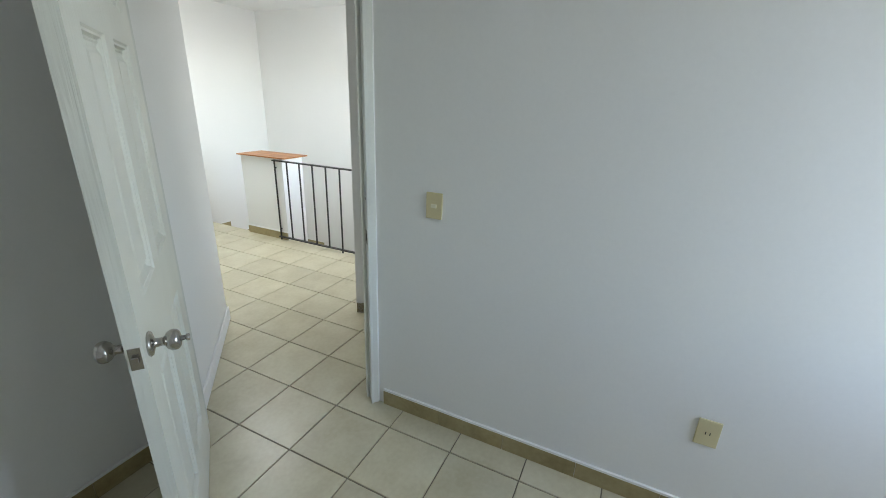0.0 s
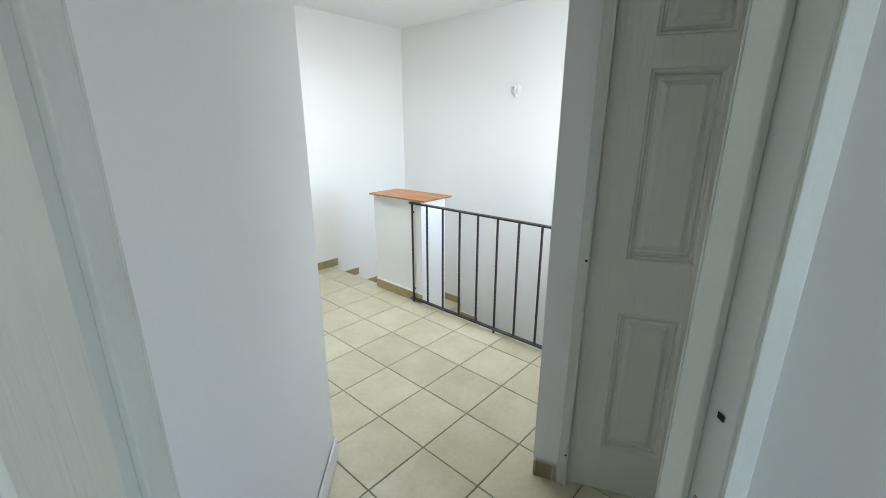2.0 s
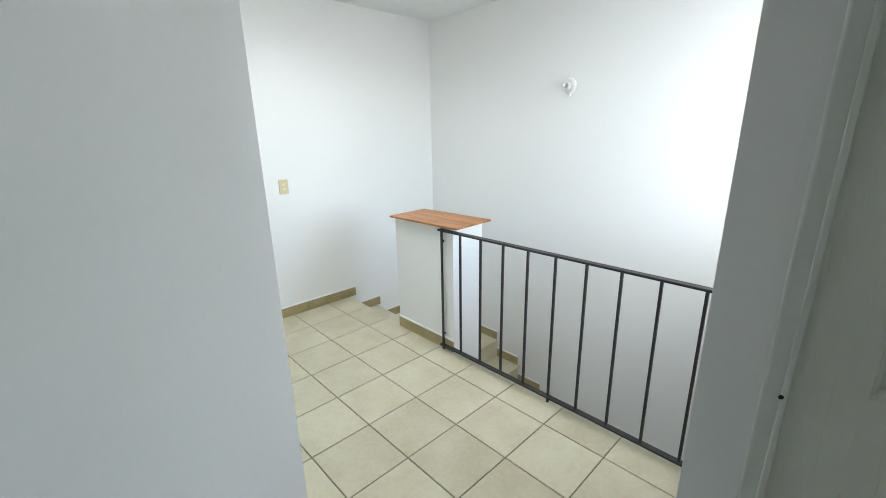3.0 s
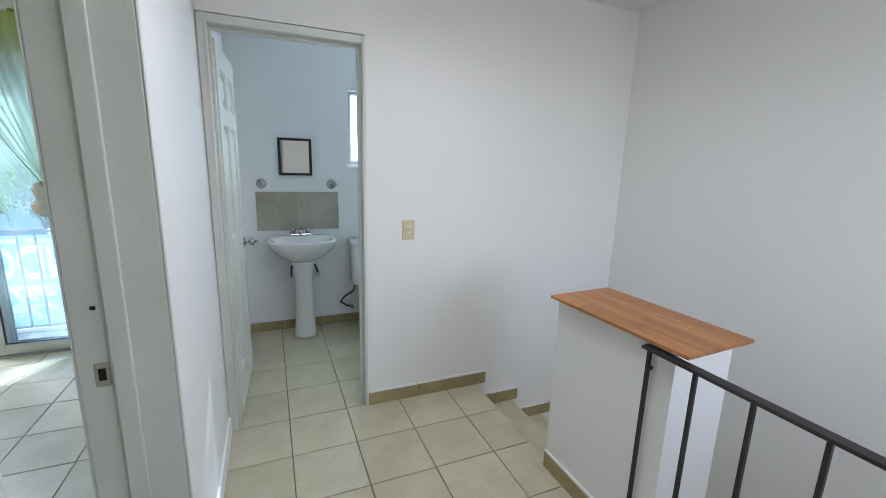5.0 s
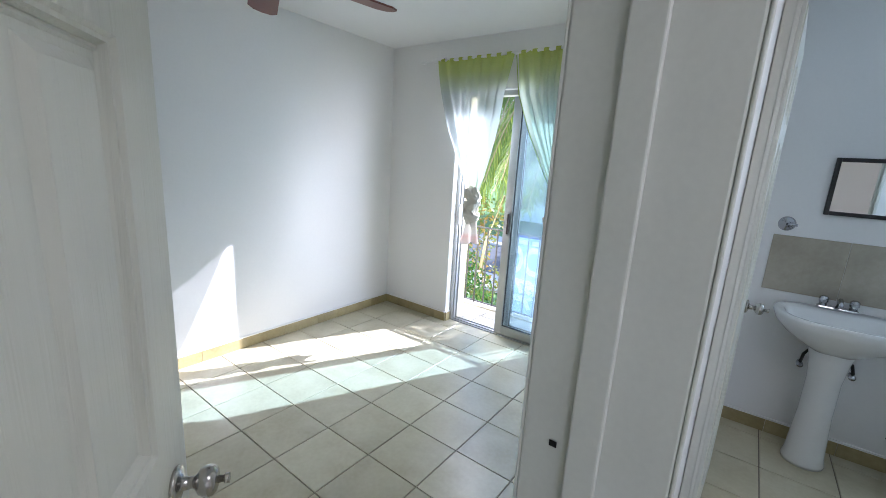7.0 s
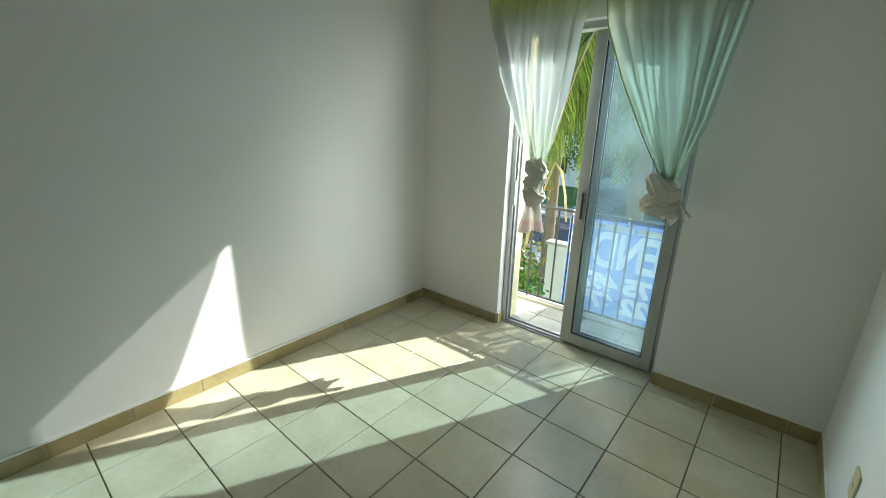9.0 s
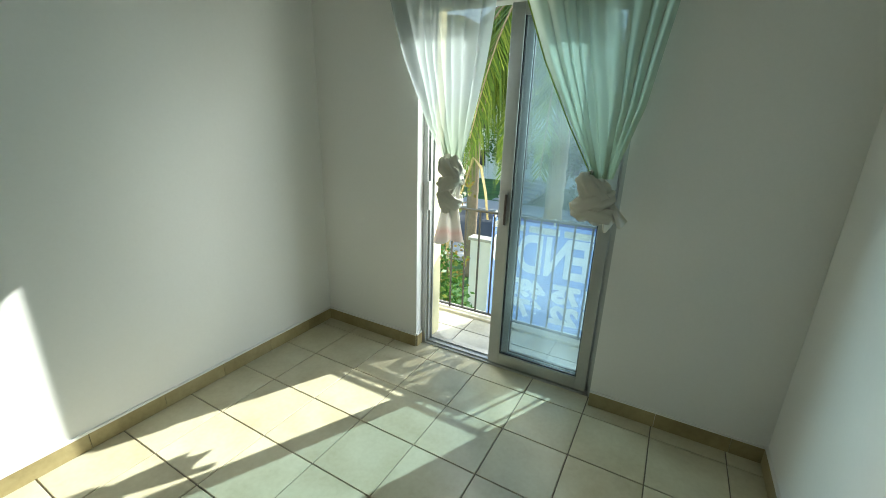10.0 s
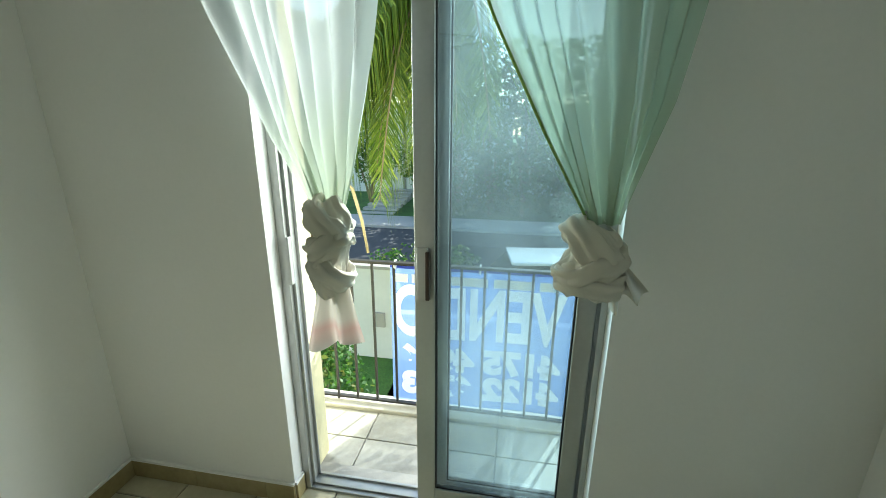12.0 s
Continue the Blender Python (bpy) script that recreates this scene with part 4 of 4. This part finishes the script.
g = [[bm.verts.new((-BW / 2 + BW * i / nx, wave(-BW / 2 + BW * i / nx, z0), z0)) for z0 in [-BH / 2 + BH * j / nz for j in range(nz + 1)]] for i in range(nx + 1)]
for i in range(nx):
    for j in range(nz):
        bm.faces.new((g[i][j], g[i + 1][j], g[i + 1][j + 1], g[i][j + 1]))


def banner_stuff():
    """Vinyl with blue lettering fields; thin enough to let light through."""
    m = bpy.data.materials.new("printed_thin_vinyl")
    m.use_nodes = True
    nt = m.node_tree
    b = nt.nodes["Principled BSDF"]
    b.inputs["Base Color"].default_value = (0.15, 0.25, 0.52, 1)
    b.inputs["Roughness"].default_value = 0.5
    tl = node(nt, "ShaderNodeBsdfTranslucent", Color=(0.16, 0.27, 0.58, 1))
    mx = node(nt, "ShaderNodeMixShader", Fac=0.42)
    nt.links.new(b.outputs[0], mx.inputs[1])
    nt.links.new(tl.outputs[0], mx.inputs[2])
    tr = nt.nodes.new("ShaderNodeBsdfTransparent")
    thin = node(nt, "ShaderNodeMixShader", Fac=0.22)
    nt.links.new(mx.outputs[0], thin.inputs[1])
    nt.links.new(tr.outputs[0], thin.inputs[2])
    nt.links.new(thin.outputs[0], nt.nodes["Material Output"].inputs[0])
    return m


def white_print():
    m = bpy.data.materials.new("white_thin_vinyl")
    m.use_nodes = True
    nt = m.node_tree
    b = nt.nodes["Principled BSDF"]
    b.inputs["Base Color"].default_value = (0.84, 0.83, 0.79, 1)
    tl = node(nt, "ShaderNodeBsdfTranslucent", Color=(0.86, 0.85, 0.81, 1))
    mx = node(nt, "ShaderNodeMixShader", Fac=0.45)
    nt.links.new(b.outputs[0], mx.inputs[1])
    nt.links.new(tl.outputs[0], mx.inputs[2])
    nt.links.new(mx.outputs[0], nt.nodes["Material Output"].inputs[0])
    return m


VBLUE, VWHITE = banner_stuff(), white_print()
VEDGE = surface("strong_blue_vinyl", (0.03, 0.07, 0.55), 0.45, var=0.08)
part("sheet", bm, VBLUE, banner, "blue vinyl sheet", True)


def lettering(name, text, size, x, z, wide, label):
    """Thin white print on the sheet; it reads from outside and shows through mirrored."""
    cu = bpy.data.curves.new(name, "FONT")
    cu.body, cu.size, cu.extrude, cu.align_x, cu.align_y, cu.offset = text, size, 0.0, "CENTER", "CENTER", 0.012
    tmp = bpy.data.objects.new(name, cu)
    scene.collection.objects.link(tmp)
    bpy.context.view_layer.update()
    me = bpy.data.meshes.new_from_object(tmp.evaluated_get(bpy.context.evaluated_depsgraph_get()))
    bpy.data.objects.remove(tmp)
    bm = bmesh.new()
    bm.from_mesh(me)
    bpy.data.meshes.remove(me)
    w = max(v.co.x for v in bm.verts) - min(v.co.x for v in bm.verts)
    bmesh.ops.triangulate(bm, faces=bm.faces)
    for _ in range(2):
        bmesh.ops.subdivide_edges(bm, edges=[e for e in bm.edges if e.calc_length() > 0.08], cuts=1)
        bmesh.ops.triangulate(bm, faces=bm.faces)
    # text lies in local x and y: stand it up, facing +y in the banner's own frame (outwards after its turn)
    for v in bm.verts:
        px, pz = x + v.co.x * wide / w, z + v.co.y
        v.co = Vector((px, 0.0035 + wave(px, pz), pz))
    return part(name, bm, VWHITE, banner, label)


lettering("lettering", "VENDO", 0.40, 0.02, 0.135, 0.90, "large white sale lettering")
lettering("lettering", "4175 4976", 0.18, 0.0, -0.13, 0.86, "white telephone number")
lettering("lettering", "4122 6783", 0.18, 0.0, -0.295, 0.86, "white telephone number")
for x, w in ((-0.36, 0.13), (-0.17, 0.20), (0.07, 0.22), (0.28, 0.15), (0.41, 0.07)):
    bmb = boxes((x - w / 2, 0.017, 0.315, x + w / 2, 0.0185, 0.362))
    part("print_bar", bmb, VWHITE, banner, "white printed bar")

bm = bmesh.new()
rim = [[bm.verts.new((-BW / 2 + BW * i / nx, dy + wave(-BW / 2 + BW * i / nx, z), z)) for z, dy in ((BH / 2 - 0.022, 0.003), (BH / 2 + 0.004, 0.003), (BH / 2 + 0.004, -0.003), (BH / 2 - 0.022, -0.003))] for i in range(nx + 1)]
for a, b in zip(rim, rim[1:]):
    for k in range(4):
        bm.faces.new((a[k], a[(k + 1) % 4], b[(k + 1) % 4], b[k]))
part("border", bm, VEDGE, banner, "strong blue folded top edge", True)
for x in (-0.44, 0.0, 0.44):
    part("cable_tie", turned([(0.024, -0.003), (0.027, -0.003), (0.027, 0.003), (0.024, 0.003)], pose(x, 0.018, BH / 2, 0, 90, 0), 14), WHITEP, banner, "white plastic tie")

# ---- outdoors ----
GZ = -2.9


def sheet(name, x0, y0, x1, y1, z, mat, label, cat, h=0.0):
    return structure(name, boxes((x0, y0, z - 0.05, x1, y1, z + h)), mat, label, cat)


structure("ground", boxes((-150, 4.0, GZ - 0.3, 150, 300, GZ - 0.01)), GRASS, "green lawn reaching to the distance", "ground")
sheet("road", -150, 14.9, 150, 20.4, GZ - 0.005, ROAD, "dark worn asphalt road", "road", 0.01)
sheet("pavement", -150, 20.4, 150, 22.6, GZ, PAVE, "pale concrete pavement across the road", "pavement", 0.12)
sheet("pavement", -150, 13.2, 150, 14.9, GZ, PAVE, "pale concrete pavement in front of the house", "pavement", 0.12)
steps = tagged(new("garden_steps"), "pale concrete slabs laid across the lawn", "garden path", kind="structure")
for k in range(7):
    part("slab", boxes((-9.9 - 0.05 * k, 23.4 + 0.95 * k, GZ - 0.02, -7.9 - 0.05 * k, 23.9 + 0.95 * k, GZ + 0.05 + 0.07 * k), bevel=0.01), PAVE, steps)

gwall = thing("garden_wall", pose(0, 0, 0), "white rendered garden wall with a meter box", "garden wall")
part("body", boxes((-4.75, 9.75, GZ, -3.7, 9.95, -1.02), (-3.7, 9.75, GZ, 1.5, 9.95, -1.9), bevel=0.01), HOUSEW, gwall)
part("coping", boxes((-4.79, 9.71, -1.02, -3.66, 9.99, -0.96)), PAVE, gwall)
part("meter_box", boxes((-4.15, 9.70, -2.2, -3.95, 9.75, -1.9), bevel=0.01), CONC, gwall, "grey meter box")
sheet("drive", -3.6, 5.6, 1.5, 13.2, GZ - 0.03, PAVE, "pale concrete drive", "drive", 0.02)


def far_house(x0, x1, y0, depth, top, label):
    ob = thing("house", pose(0, 0, 0), label, "house", "houses across the road")
    part("wall", boxes((x0, y0, GZ, x1, y0 + depth, top)), HOUSEW, ob)
    part("roof", boxes((x0 - 0.15, y0 - 0.15, top, x1 + 0.15, y0 + depth + 0.15, top + 0.25)), HOUSEW, ob)
    nwin = max(1, int((x1 - x0) / 2.6))
    for lv in (GZ + 0.9, GZ + 3.6):
        for k in range(nwin):
            xc = x0 + (k + 0.5) * (x1 - x0) / nwin
            if lv + 1.3 < top:
                w = part("window", boxes((xc - 0.62, y0 - 0.05, lv - 0.02, xc - 0.55, y0, lv + 1.27), (xc + 0.55, y0 - 0.05, lv - 0.02, xc + 0.62, y0, lv + 1.27), (xc - 0.55, y0 - 0.05, lv + 1.2, xc + 0.55, y0, lv + 1.27), (xc - 0.55, y0 - 0.05, lv - 0.02, xc + 0.55, y0, lv + 0.05)), ALU, ob)
                part("pane", boxes((xc - 0.55, y0 - 0.02, lv + 0.05, xc + 0.55, y0 - 0.005, lv + 1.2)), CARG, w)
    return ob


far_house(-16, -9.4, 31.0, 7, 2.9, "white two-storey house across the road")
far_house(-8.9, -2.0, 30.0, 7, 3.2, "white two-storey house with plain windows")
far_house(-1.4, 6.5, 31.0, 7, 2.8, "white two-storey house beside trees")
far_house(7.2, 15, 30.5, 7, 3.1, "white two-storey house down the road")


# ---- plants ----
def leafy(bm, c, r, n, size, rnd, squash=1.0):
    """Small two-face leaves strewn through a lump."""
    for _ in range(n):
        while True:
            p = Vector((rnd.uniform(-1, 1), rnd.uniform(-1, 1), rnd.uniform(-1, 1)))
            if 0.25 < p.length < 1:
                break
        p = Vector(c) + Vector((p.x * r, p.y * r, p.z * r * squash))
        a = Vector((rnd.gauss(0, 1), rnd.gauss(0, 1), rnd.gauss(-0.3, 0.7))).normalized() * size * rnd.uniform(0.6, 1.3)
        b = a.cross(Vector((rnd.gauss(0, 1), rnd.gauss(0, 1), rnd.gauss(0, 1)))).normalized() * size * 0.27
        q = [bm.verts.new(v) for v in (p, p + a * 0.5 + b, p + a, p + a * 0.5 - b)]
        bm.faces.new(q)


def shrub(label, base, lumps, n, size, mat, seed, trunk=0.03):
    rnd = random.Random(seed)
    ob = thing("shrub", pose(*base), label, "shrub")
    bm = bmesh.new()
    for (x, y, z, r) in lumps:
        mid = (x * 0.4 + rnd.uniform(-0.1, 0.1), y * 0.4, z * 0.5)
        tube(bm, [(0, 0, 0), mid, (x, y, z)], trunk, 6, 0.4)
    part("stems", bm, BARK, ob, "", True)
    bm = bmesh.new()
    for (x, y, z, r) in lumps:
        leafy(bm, (x, y, z), r, n, size, rnd)
    part("crown", bm, mat, ob)
    return ob


shrub("leafy green shrub growing up beside the balcony", (-3.95, 6.5, GZ), [(-0.15, 0.1, 2.2, 0.45), (0.25, 0.0, 2.35, 0.42), (0.40, -0.1, 2.05, 0.40), (0.05, 0.2, 1.6, 0.5), (0.42, 0.2, 1.5, 0.42), (0.10, -0.2, 2.75, 0.38)], 380, 0.085, BUSH, 5)
bare = bpy.data.objects["shrub"]
part("dry_stem", sweep([(0.0, 0.0, 0.0), (0.20, 0.0, 1.6), (0.45, 0.0, 3.2), (0.70, 0.02, 3.95), (0.80, 0.02, 3.85), (0.88, 0.02, 3.55), (0.93, 0.02, 3.22)], 0.028, 8, 0.5), CREAMSTEM, bare, "bare pale drooping stem", True)
shrub("orange-leaved shrub against the garden wall", (-4.1, 7.4, GZ), [(-0.3, 0.0, 2.9, 0.5), (-0.05, 0.1, 3.4, 0.45), (-0.5, 0.1, 3.9, 0.5), (-0.1, 0.0, 2.3, 0.5)], 360, 0.09, DRYL, 8)
shrub("low green shrub by the road edge", (-4.3, 13.0, GZ), [(0, 0, 0.8, 0.7), (0.7, 0, 1.0, 0.7), (-0.7, 0.1, 0.7, 0.6), (1.3, 0, 0.9, 0.6)], 420, 0.12, BUSH, 21)
for k in range(9):
    shrub("dense dark hedge tree across the road", (-4.6 + 1.7 * k, 24.2 + 0.4 * (k % 2), GZ), [(0, 0, 1.0, 1.1), (0.5, 0, 2.6, 1.3), (-0.5, 0.2, 4.2, 1.4), (0.4, 0.1, 5.8, 1.4), (-0.2, 0.1, 7.4, 1.3)], 480, 0.30, BUSH, 50 + k, 0.09)
shrub("round garden tree in front of the far houses", (-10.0, 26.0, GZ), [(0, 0, 2.4, 1.2), (0.8, 0, 3.0, 1.1), (-0.9, 0, 3.1, 1.1), (0.1, 0.3, 3.9, 1.1)], 520, 0.22, BUSH, 31, 0.09)
shrub("dark garden tree in front of the far houses", (-6.6, 25.5, GZ), [(0, 0, 2.2, 1.1), (0.8, 0, 2.9, 1.0), (-0.8, 0, 2.7, 1.0), (0.0, 0.3, 3.6, 1.0)], 520, 0.22, BUSH, 37, 0.09)


def palm(label, base, top, fronds, length, seed, droop=1.0, heads=None):
    """A feather palm: ringed trunk and long arching fronds with hanging leaflets."""
    rnd = random.Random(seed)
    ob = thing("palm_tree", pose(*base), label, "palm tree")
    h = top - base[2]
    prof = []
    for k in range(40):
        z = h * k / 39
        prof.append((0.17 * (1 - 0.35 * k / 39) + (0.012 if k % 2 else 0.0), z))
    part("trunk", turned([(0, 0)] + prof + [(0, h)], Matrix(), 14), BARK, ob, "ringed grey-brown trunk", True)
    for k in range(fronds):
        az = heads[k] + rnd.uniform(-5, 5) if heads and k < len(heads) else 360 * k / fronds + rnd.uniform(-12, 12)
        az = radians(az)
        lift = rnd.uniform(0.1, 0.75)
        d, pts = Vector((math.cos(az), math.sin(az), 0)), []
        L = length * rnd.uniform(0.85, 1.1)
        for i in range(18):
            s = i / 17
            pts.append(Vector((0, 0, h)) + d * L * (s - 0.22 * s * s) + Vector((0, 0, L * (lift * s - (0.72 + 0.35 * lift) * droop * s * s))))
        fr = part("rachis", sweep(pts, 0.022, 6, 0.25), BARK, ob, "", True)
        bm = bmesh.new()
        side = d.cross(Vector((0, 0, 1)))
        nleaf = 150
        for i in range(3, nleaf):
            s = i / nleaf
            f = s * 17
            a = min(16, int(f))
            p = pts[a].lerp(pts[a + 1], f - a)
            t = (pts[a + 1] - pts[a]).normalized()
            ll = 0.92 * (math.sin(math.pi * min(1, 0.12 + 0.86 * s)) ** 0.5) * rnd.uniform(0.8, 1.15)
            for sg in (-1, 1):
                out = (side * sg * rnd.uniform(0.35, 0.75) + t * 0.45 + Vector((rnd.uniform(-0.1, 0.1), rnd.uniform(-0.1, 0.1), 0.05))).normalized()
                mid = p + out * ll * 0.30 + Vector((0, 0, -0.20 * ll))
                tip = mid + out * ll * 0.09 + Vector((0, 0, -0.72 * ll)) * rnd.uniform(0.8, 1.2)
                w = t * 0.009
                v = [bm.verts.new(c) for c in (p - w, p + w, mid + w * 1.3, mid - w * 1.3, tip)]
                bm.faces.new((v[0], v[1], v[2], v[3]))
                bm.faces.new((v[3], v[2], v[4]))
        part("foliage", bm, PALM, fr)
    return ob


palm("tall feather palm with long drooping green fronds", (-2.75, 8.6, GZ), 3.0, 21, 2.7, 4, 1.3, [268, 255, 246, 238, 228, 218, 208, 195, 180, 275, 284, 165, 262, 250, 150, 130, 232, 110, 300, 293, 243])
palm("feather palm with hanging fronds near the balcony", (-5.9, 12.2, GZ), 3.6, 13, 3.2, 9, 1.15)

# ---- parked car ----
car = thing("car", pose(-0.2, 12.2, GZ + 0.12, 0, 0, 8), "white parked hatchback seen over the railing", "car")
bm = bmesh.new()
secs = [(-2.05, 0.35, 0.75, 0.70), (-1.95, 0.30, 0.95, 0.80), (-1.2, 0.28, 1.02, 0.85), (-0.2, 0.28, 1.02, 0.86), (0.9, 0.28, 0.98, 0.85), (1.8, 0.30, 0.85, 0.80), (2.05, 0.38, 0.65, 0.66)]
ringsc = []
for x, zb, zt, w in secs:
    ringsc.append([bm.verts.new((x, y, z)) for y, z in ((-w, zb), (-w, zt - 0.08), (-w + 0.08, zt), (w - 0.08, zt), (w, zt - 0.08), (w, zb))])
for a, b in zip(ringsc, ringsc[1:]):
    for k in range(6):
        bm.faces.new((a[k], a[(k + 1) % 6], b[(k + 1) % 6], b[k]))
bm.faces.new(ringsc[0])
bm.faces.new(ringsc[-1][::-1])
part("body", bm, CARW, car, "white painted body")
bm = bmesh.new()
for (xa, ya, za), (xb, yb, zb) in (((-1.85, 0.74, 0.98), (-1.35, 0.60, 1.46)),):
    lo = [bm.verts.new(c) for c in ((-1.85, -0.74, 0.98), (0.95, -0.74, 0.98), (0.95, 0.74, 0.98), (-1.85, 0.74, 0.98))]
    hi = [bm.verts.new(c) for c in ((-1.45, -0.60, 1.44), (0.15, -0.60, 1.44), (0.15, 0.60, 1.44), (-1.45, 0.60, 1.44))]
    for k in range(4):
        bm.faces.new((lo[k], lo[(k + 1) % 4], hi[(k + 1) % 4], hi[k]))
part("cabin_glass", bm, CARG, car, "dark tinted windows")
part("roof", boxes((-1.50, -0.63, 1.44, 0.20, 0.63, 1.50), bevel=0.025), CARW, car, "white roof", True)
for x in (-1.25, 1.3):
    for y in (-0.80, 0.80):
        wh = part("wheel", turned([(0.0, -0.09), (0.27, -0.09), (0.30, -0.06), (0.30, 0.06), (0.27, 0.09), (0, 0.09)], pose(x, y, 0.30, 90, 0, 0), 24), RUBBER, car, "black tyre", True)
        part("rim", turned([(0.0, -0.1), (0.19, -0.1), (0.19, 0.1), (0, 0.1)], pose(x, y, 0.30, 90, 0, 0), 20), ALU, wh)


# ---- skirting ----
def skirting(name, p, q, label, z0=0.0, h=0.082, mat=SKIRT):
    """A run of skirting tiles along p to q; the room lies to the right of the run."""
    p, q = Vector(p), Vector(q)
    L = (q - p).length
    run = tagged(new(name), label, "baseboard", kind="structure")
    run.matrix_world = frame_of(p, q - p)
    part("lime_line", boxes((0, -0.0105, z0 + h, L, 0, z0 + h + 0.011)), WALL, run, "white plaster line")
    k, s = 0, 0.0
    while s < L - 0.004:
        e = min(L, s + 0.33)
        part("tile", boxes((s + 0.001, -0.011, z0, e - 0.001, 0, z0 + h), bevel=0.0012), mat, run)
        s = e
    return run


SKW = "skirting painted over white at the foot of the wall"
SK = "beige tile skirting along the foot of the wall"
skirting("baseboard", (-0.52, -1.20), (-0.52, -4.0), SK)
skirting("baseboard", (-3.5, -0.50), (-1.2, -0.50), SK)
skirting("baseboard", (-1.12, -0.54), (-0.31, 0.27), SKW, mat=WALL)
skirting("baseboard", (-0.31, 0.29), (-0.31, 0.775), SKW, mat=WALL)
skirting("baseboard", (-0.31, 1.612), (-0.31, 2.625), SKW, mat=WALL)
skirting("baseboard", (0.465, 2.63), (1.285, 2.63), SK)
skirting("baseboard", (1.285, 2.63), (1.56, 2.63), SK, -0.18)
skirting("baseboard", (1.56, 2.63), (2.33, 2.63), SK, -0.36)
skirting("baseboard", (2.33, 2.63), (2.33, 1.71), SK, -0.54)
for k in range(5):
    skirting("baseboard", (2.33, 1.71 - 0.26 * k), (2.33, 1.45 - 0.26 * k), SK, -0.72 - 0.18 * k)
skirting("baseboard", (1.185, 1.80), (1.185, 1.19), SK)
skirting("baseboard", cpt(0.018, 0), cpt(0, 0), SK)
skirting("baseboard", cpt(0, 0), (0.212, -0.471), SK)
skirting("baseboard", (0.212, -0.471), (1.185, -0.475), SK)
skirting("baseboard", (-3.25, 0.2), (-3.25, 4.06), SK)
skirting("baseboard", (-3.25, 4.06), (-2.46, 4.06), SK)
skirting("baseboard", (-2.46, 4.06), (-2.46, 4.12), SK)
skirting("baseboard", (-1.31, 4.06), (-0.51, 4.06), SK)
skirting("baseboard", (-0.51, 4.06), (-0.51, 1.62), SK)
skirting("baseboard", (-0.31, 4.06), (2.33, 4.06), SK)
skirting("baseboard", (-0.31, 2.78), (-0.31, 4.06), SK)

# ---- floor tiles ----
floor = tagged(new("floor"), "beige ceramic floor tiles with dark grout joints", "floor", kind="structure")
AREAS = [(-3.25, 0.20, -0.51, 4.165), (-0.51, 0.78, -0.31, 1.61), (-0.31, -0.495, 1.215, 2.63), (-0.31, 2.63, 1.65, 4.06), (-1.30, -1.50, 0.66, -0.40), (-1.20, -0.60, -0.31, 0.40), (-3.5, -4.0, -0.52, -0.40)]
tile_mesh = {}


def tile_shape(w, d, mat=TILE):
    key = (round(w, 3), round(d, 3), mat.name)
    if key not in tile_mesh:
        bm = boxes((0.0, 0.0, -0.008, w, d, 0.0))
        top = [e for e in bm.edges if all(v.co.z > -0.001 for v in e.verts)]
        bmesh.ops.bevel(bm, geom=top, offset=0.0018, segments=1, affect="EDGES")
        bmesh.ops.recalc_face_normals(bm, faces=bm.faces)
        me = bpy.data.meshes.new("tile")
        bm.to_mesh(me)
        bm.free()
        me.materials.append(mat)
        tile_mesh[key] = me
    return tile_mesh[key]


jit = random.Random(2)
for i in range(-11, 6):
    for j in range(-13, 13):
        x0, y0, x1, y1 = i * T, j * T, (i + 1) * T, (j + 1) * T
        hit_any = any(min(x1, c) - max(x0, a) > 0.02 and min(y1, d) - max(y0, b) > 0.02 for a, b, c, d in AREAS)
        if not hit_any:
            continue
        if y0 < 2.63:
            x1 = min(x1, 1.215)
        y1 = min(y1, 4.165)
        if x1 - x0 < 0.03 or y1 - y0 < 0.03:
            continue
        g = 0.0028
        ob = new("tile", tile_shape(x1 - x0 - 2 * g, y1 - y0 - 2 * g))
        ob.parent = floor
        ob.location = (x0 + g, y0 + g, jit.uniform(-0.0006, 0.0))
btiles = tagged(new("balcony_floor"), "worn grey-beige square balcony tiles, toned darker for shade", "floor", kind="structure")
for i in range(-10, -3):
    for j in range(2):
        x0, y0 = i * 0.33 + 0.003, (4.296, 4.486)[j]
        ob = new("tile", tile_shape(0.33 - 0.006, (0.184, 0.200)[j], BTILE))
        ob.parent = btiles
        ob.location = (x0, y0, BZ + 0.003)
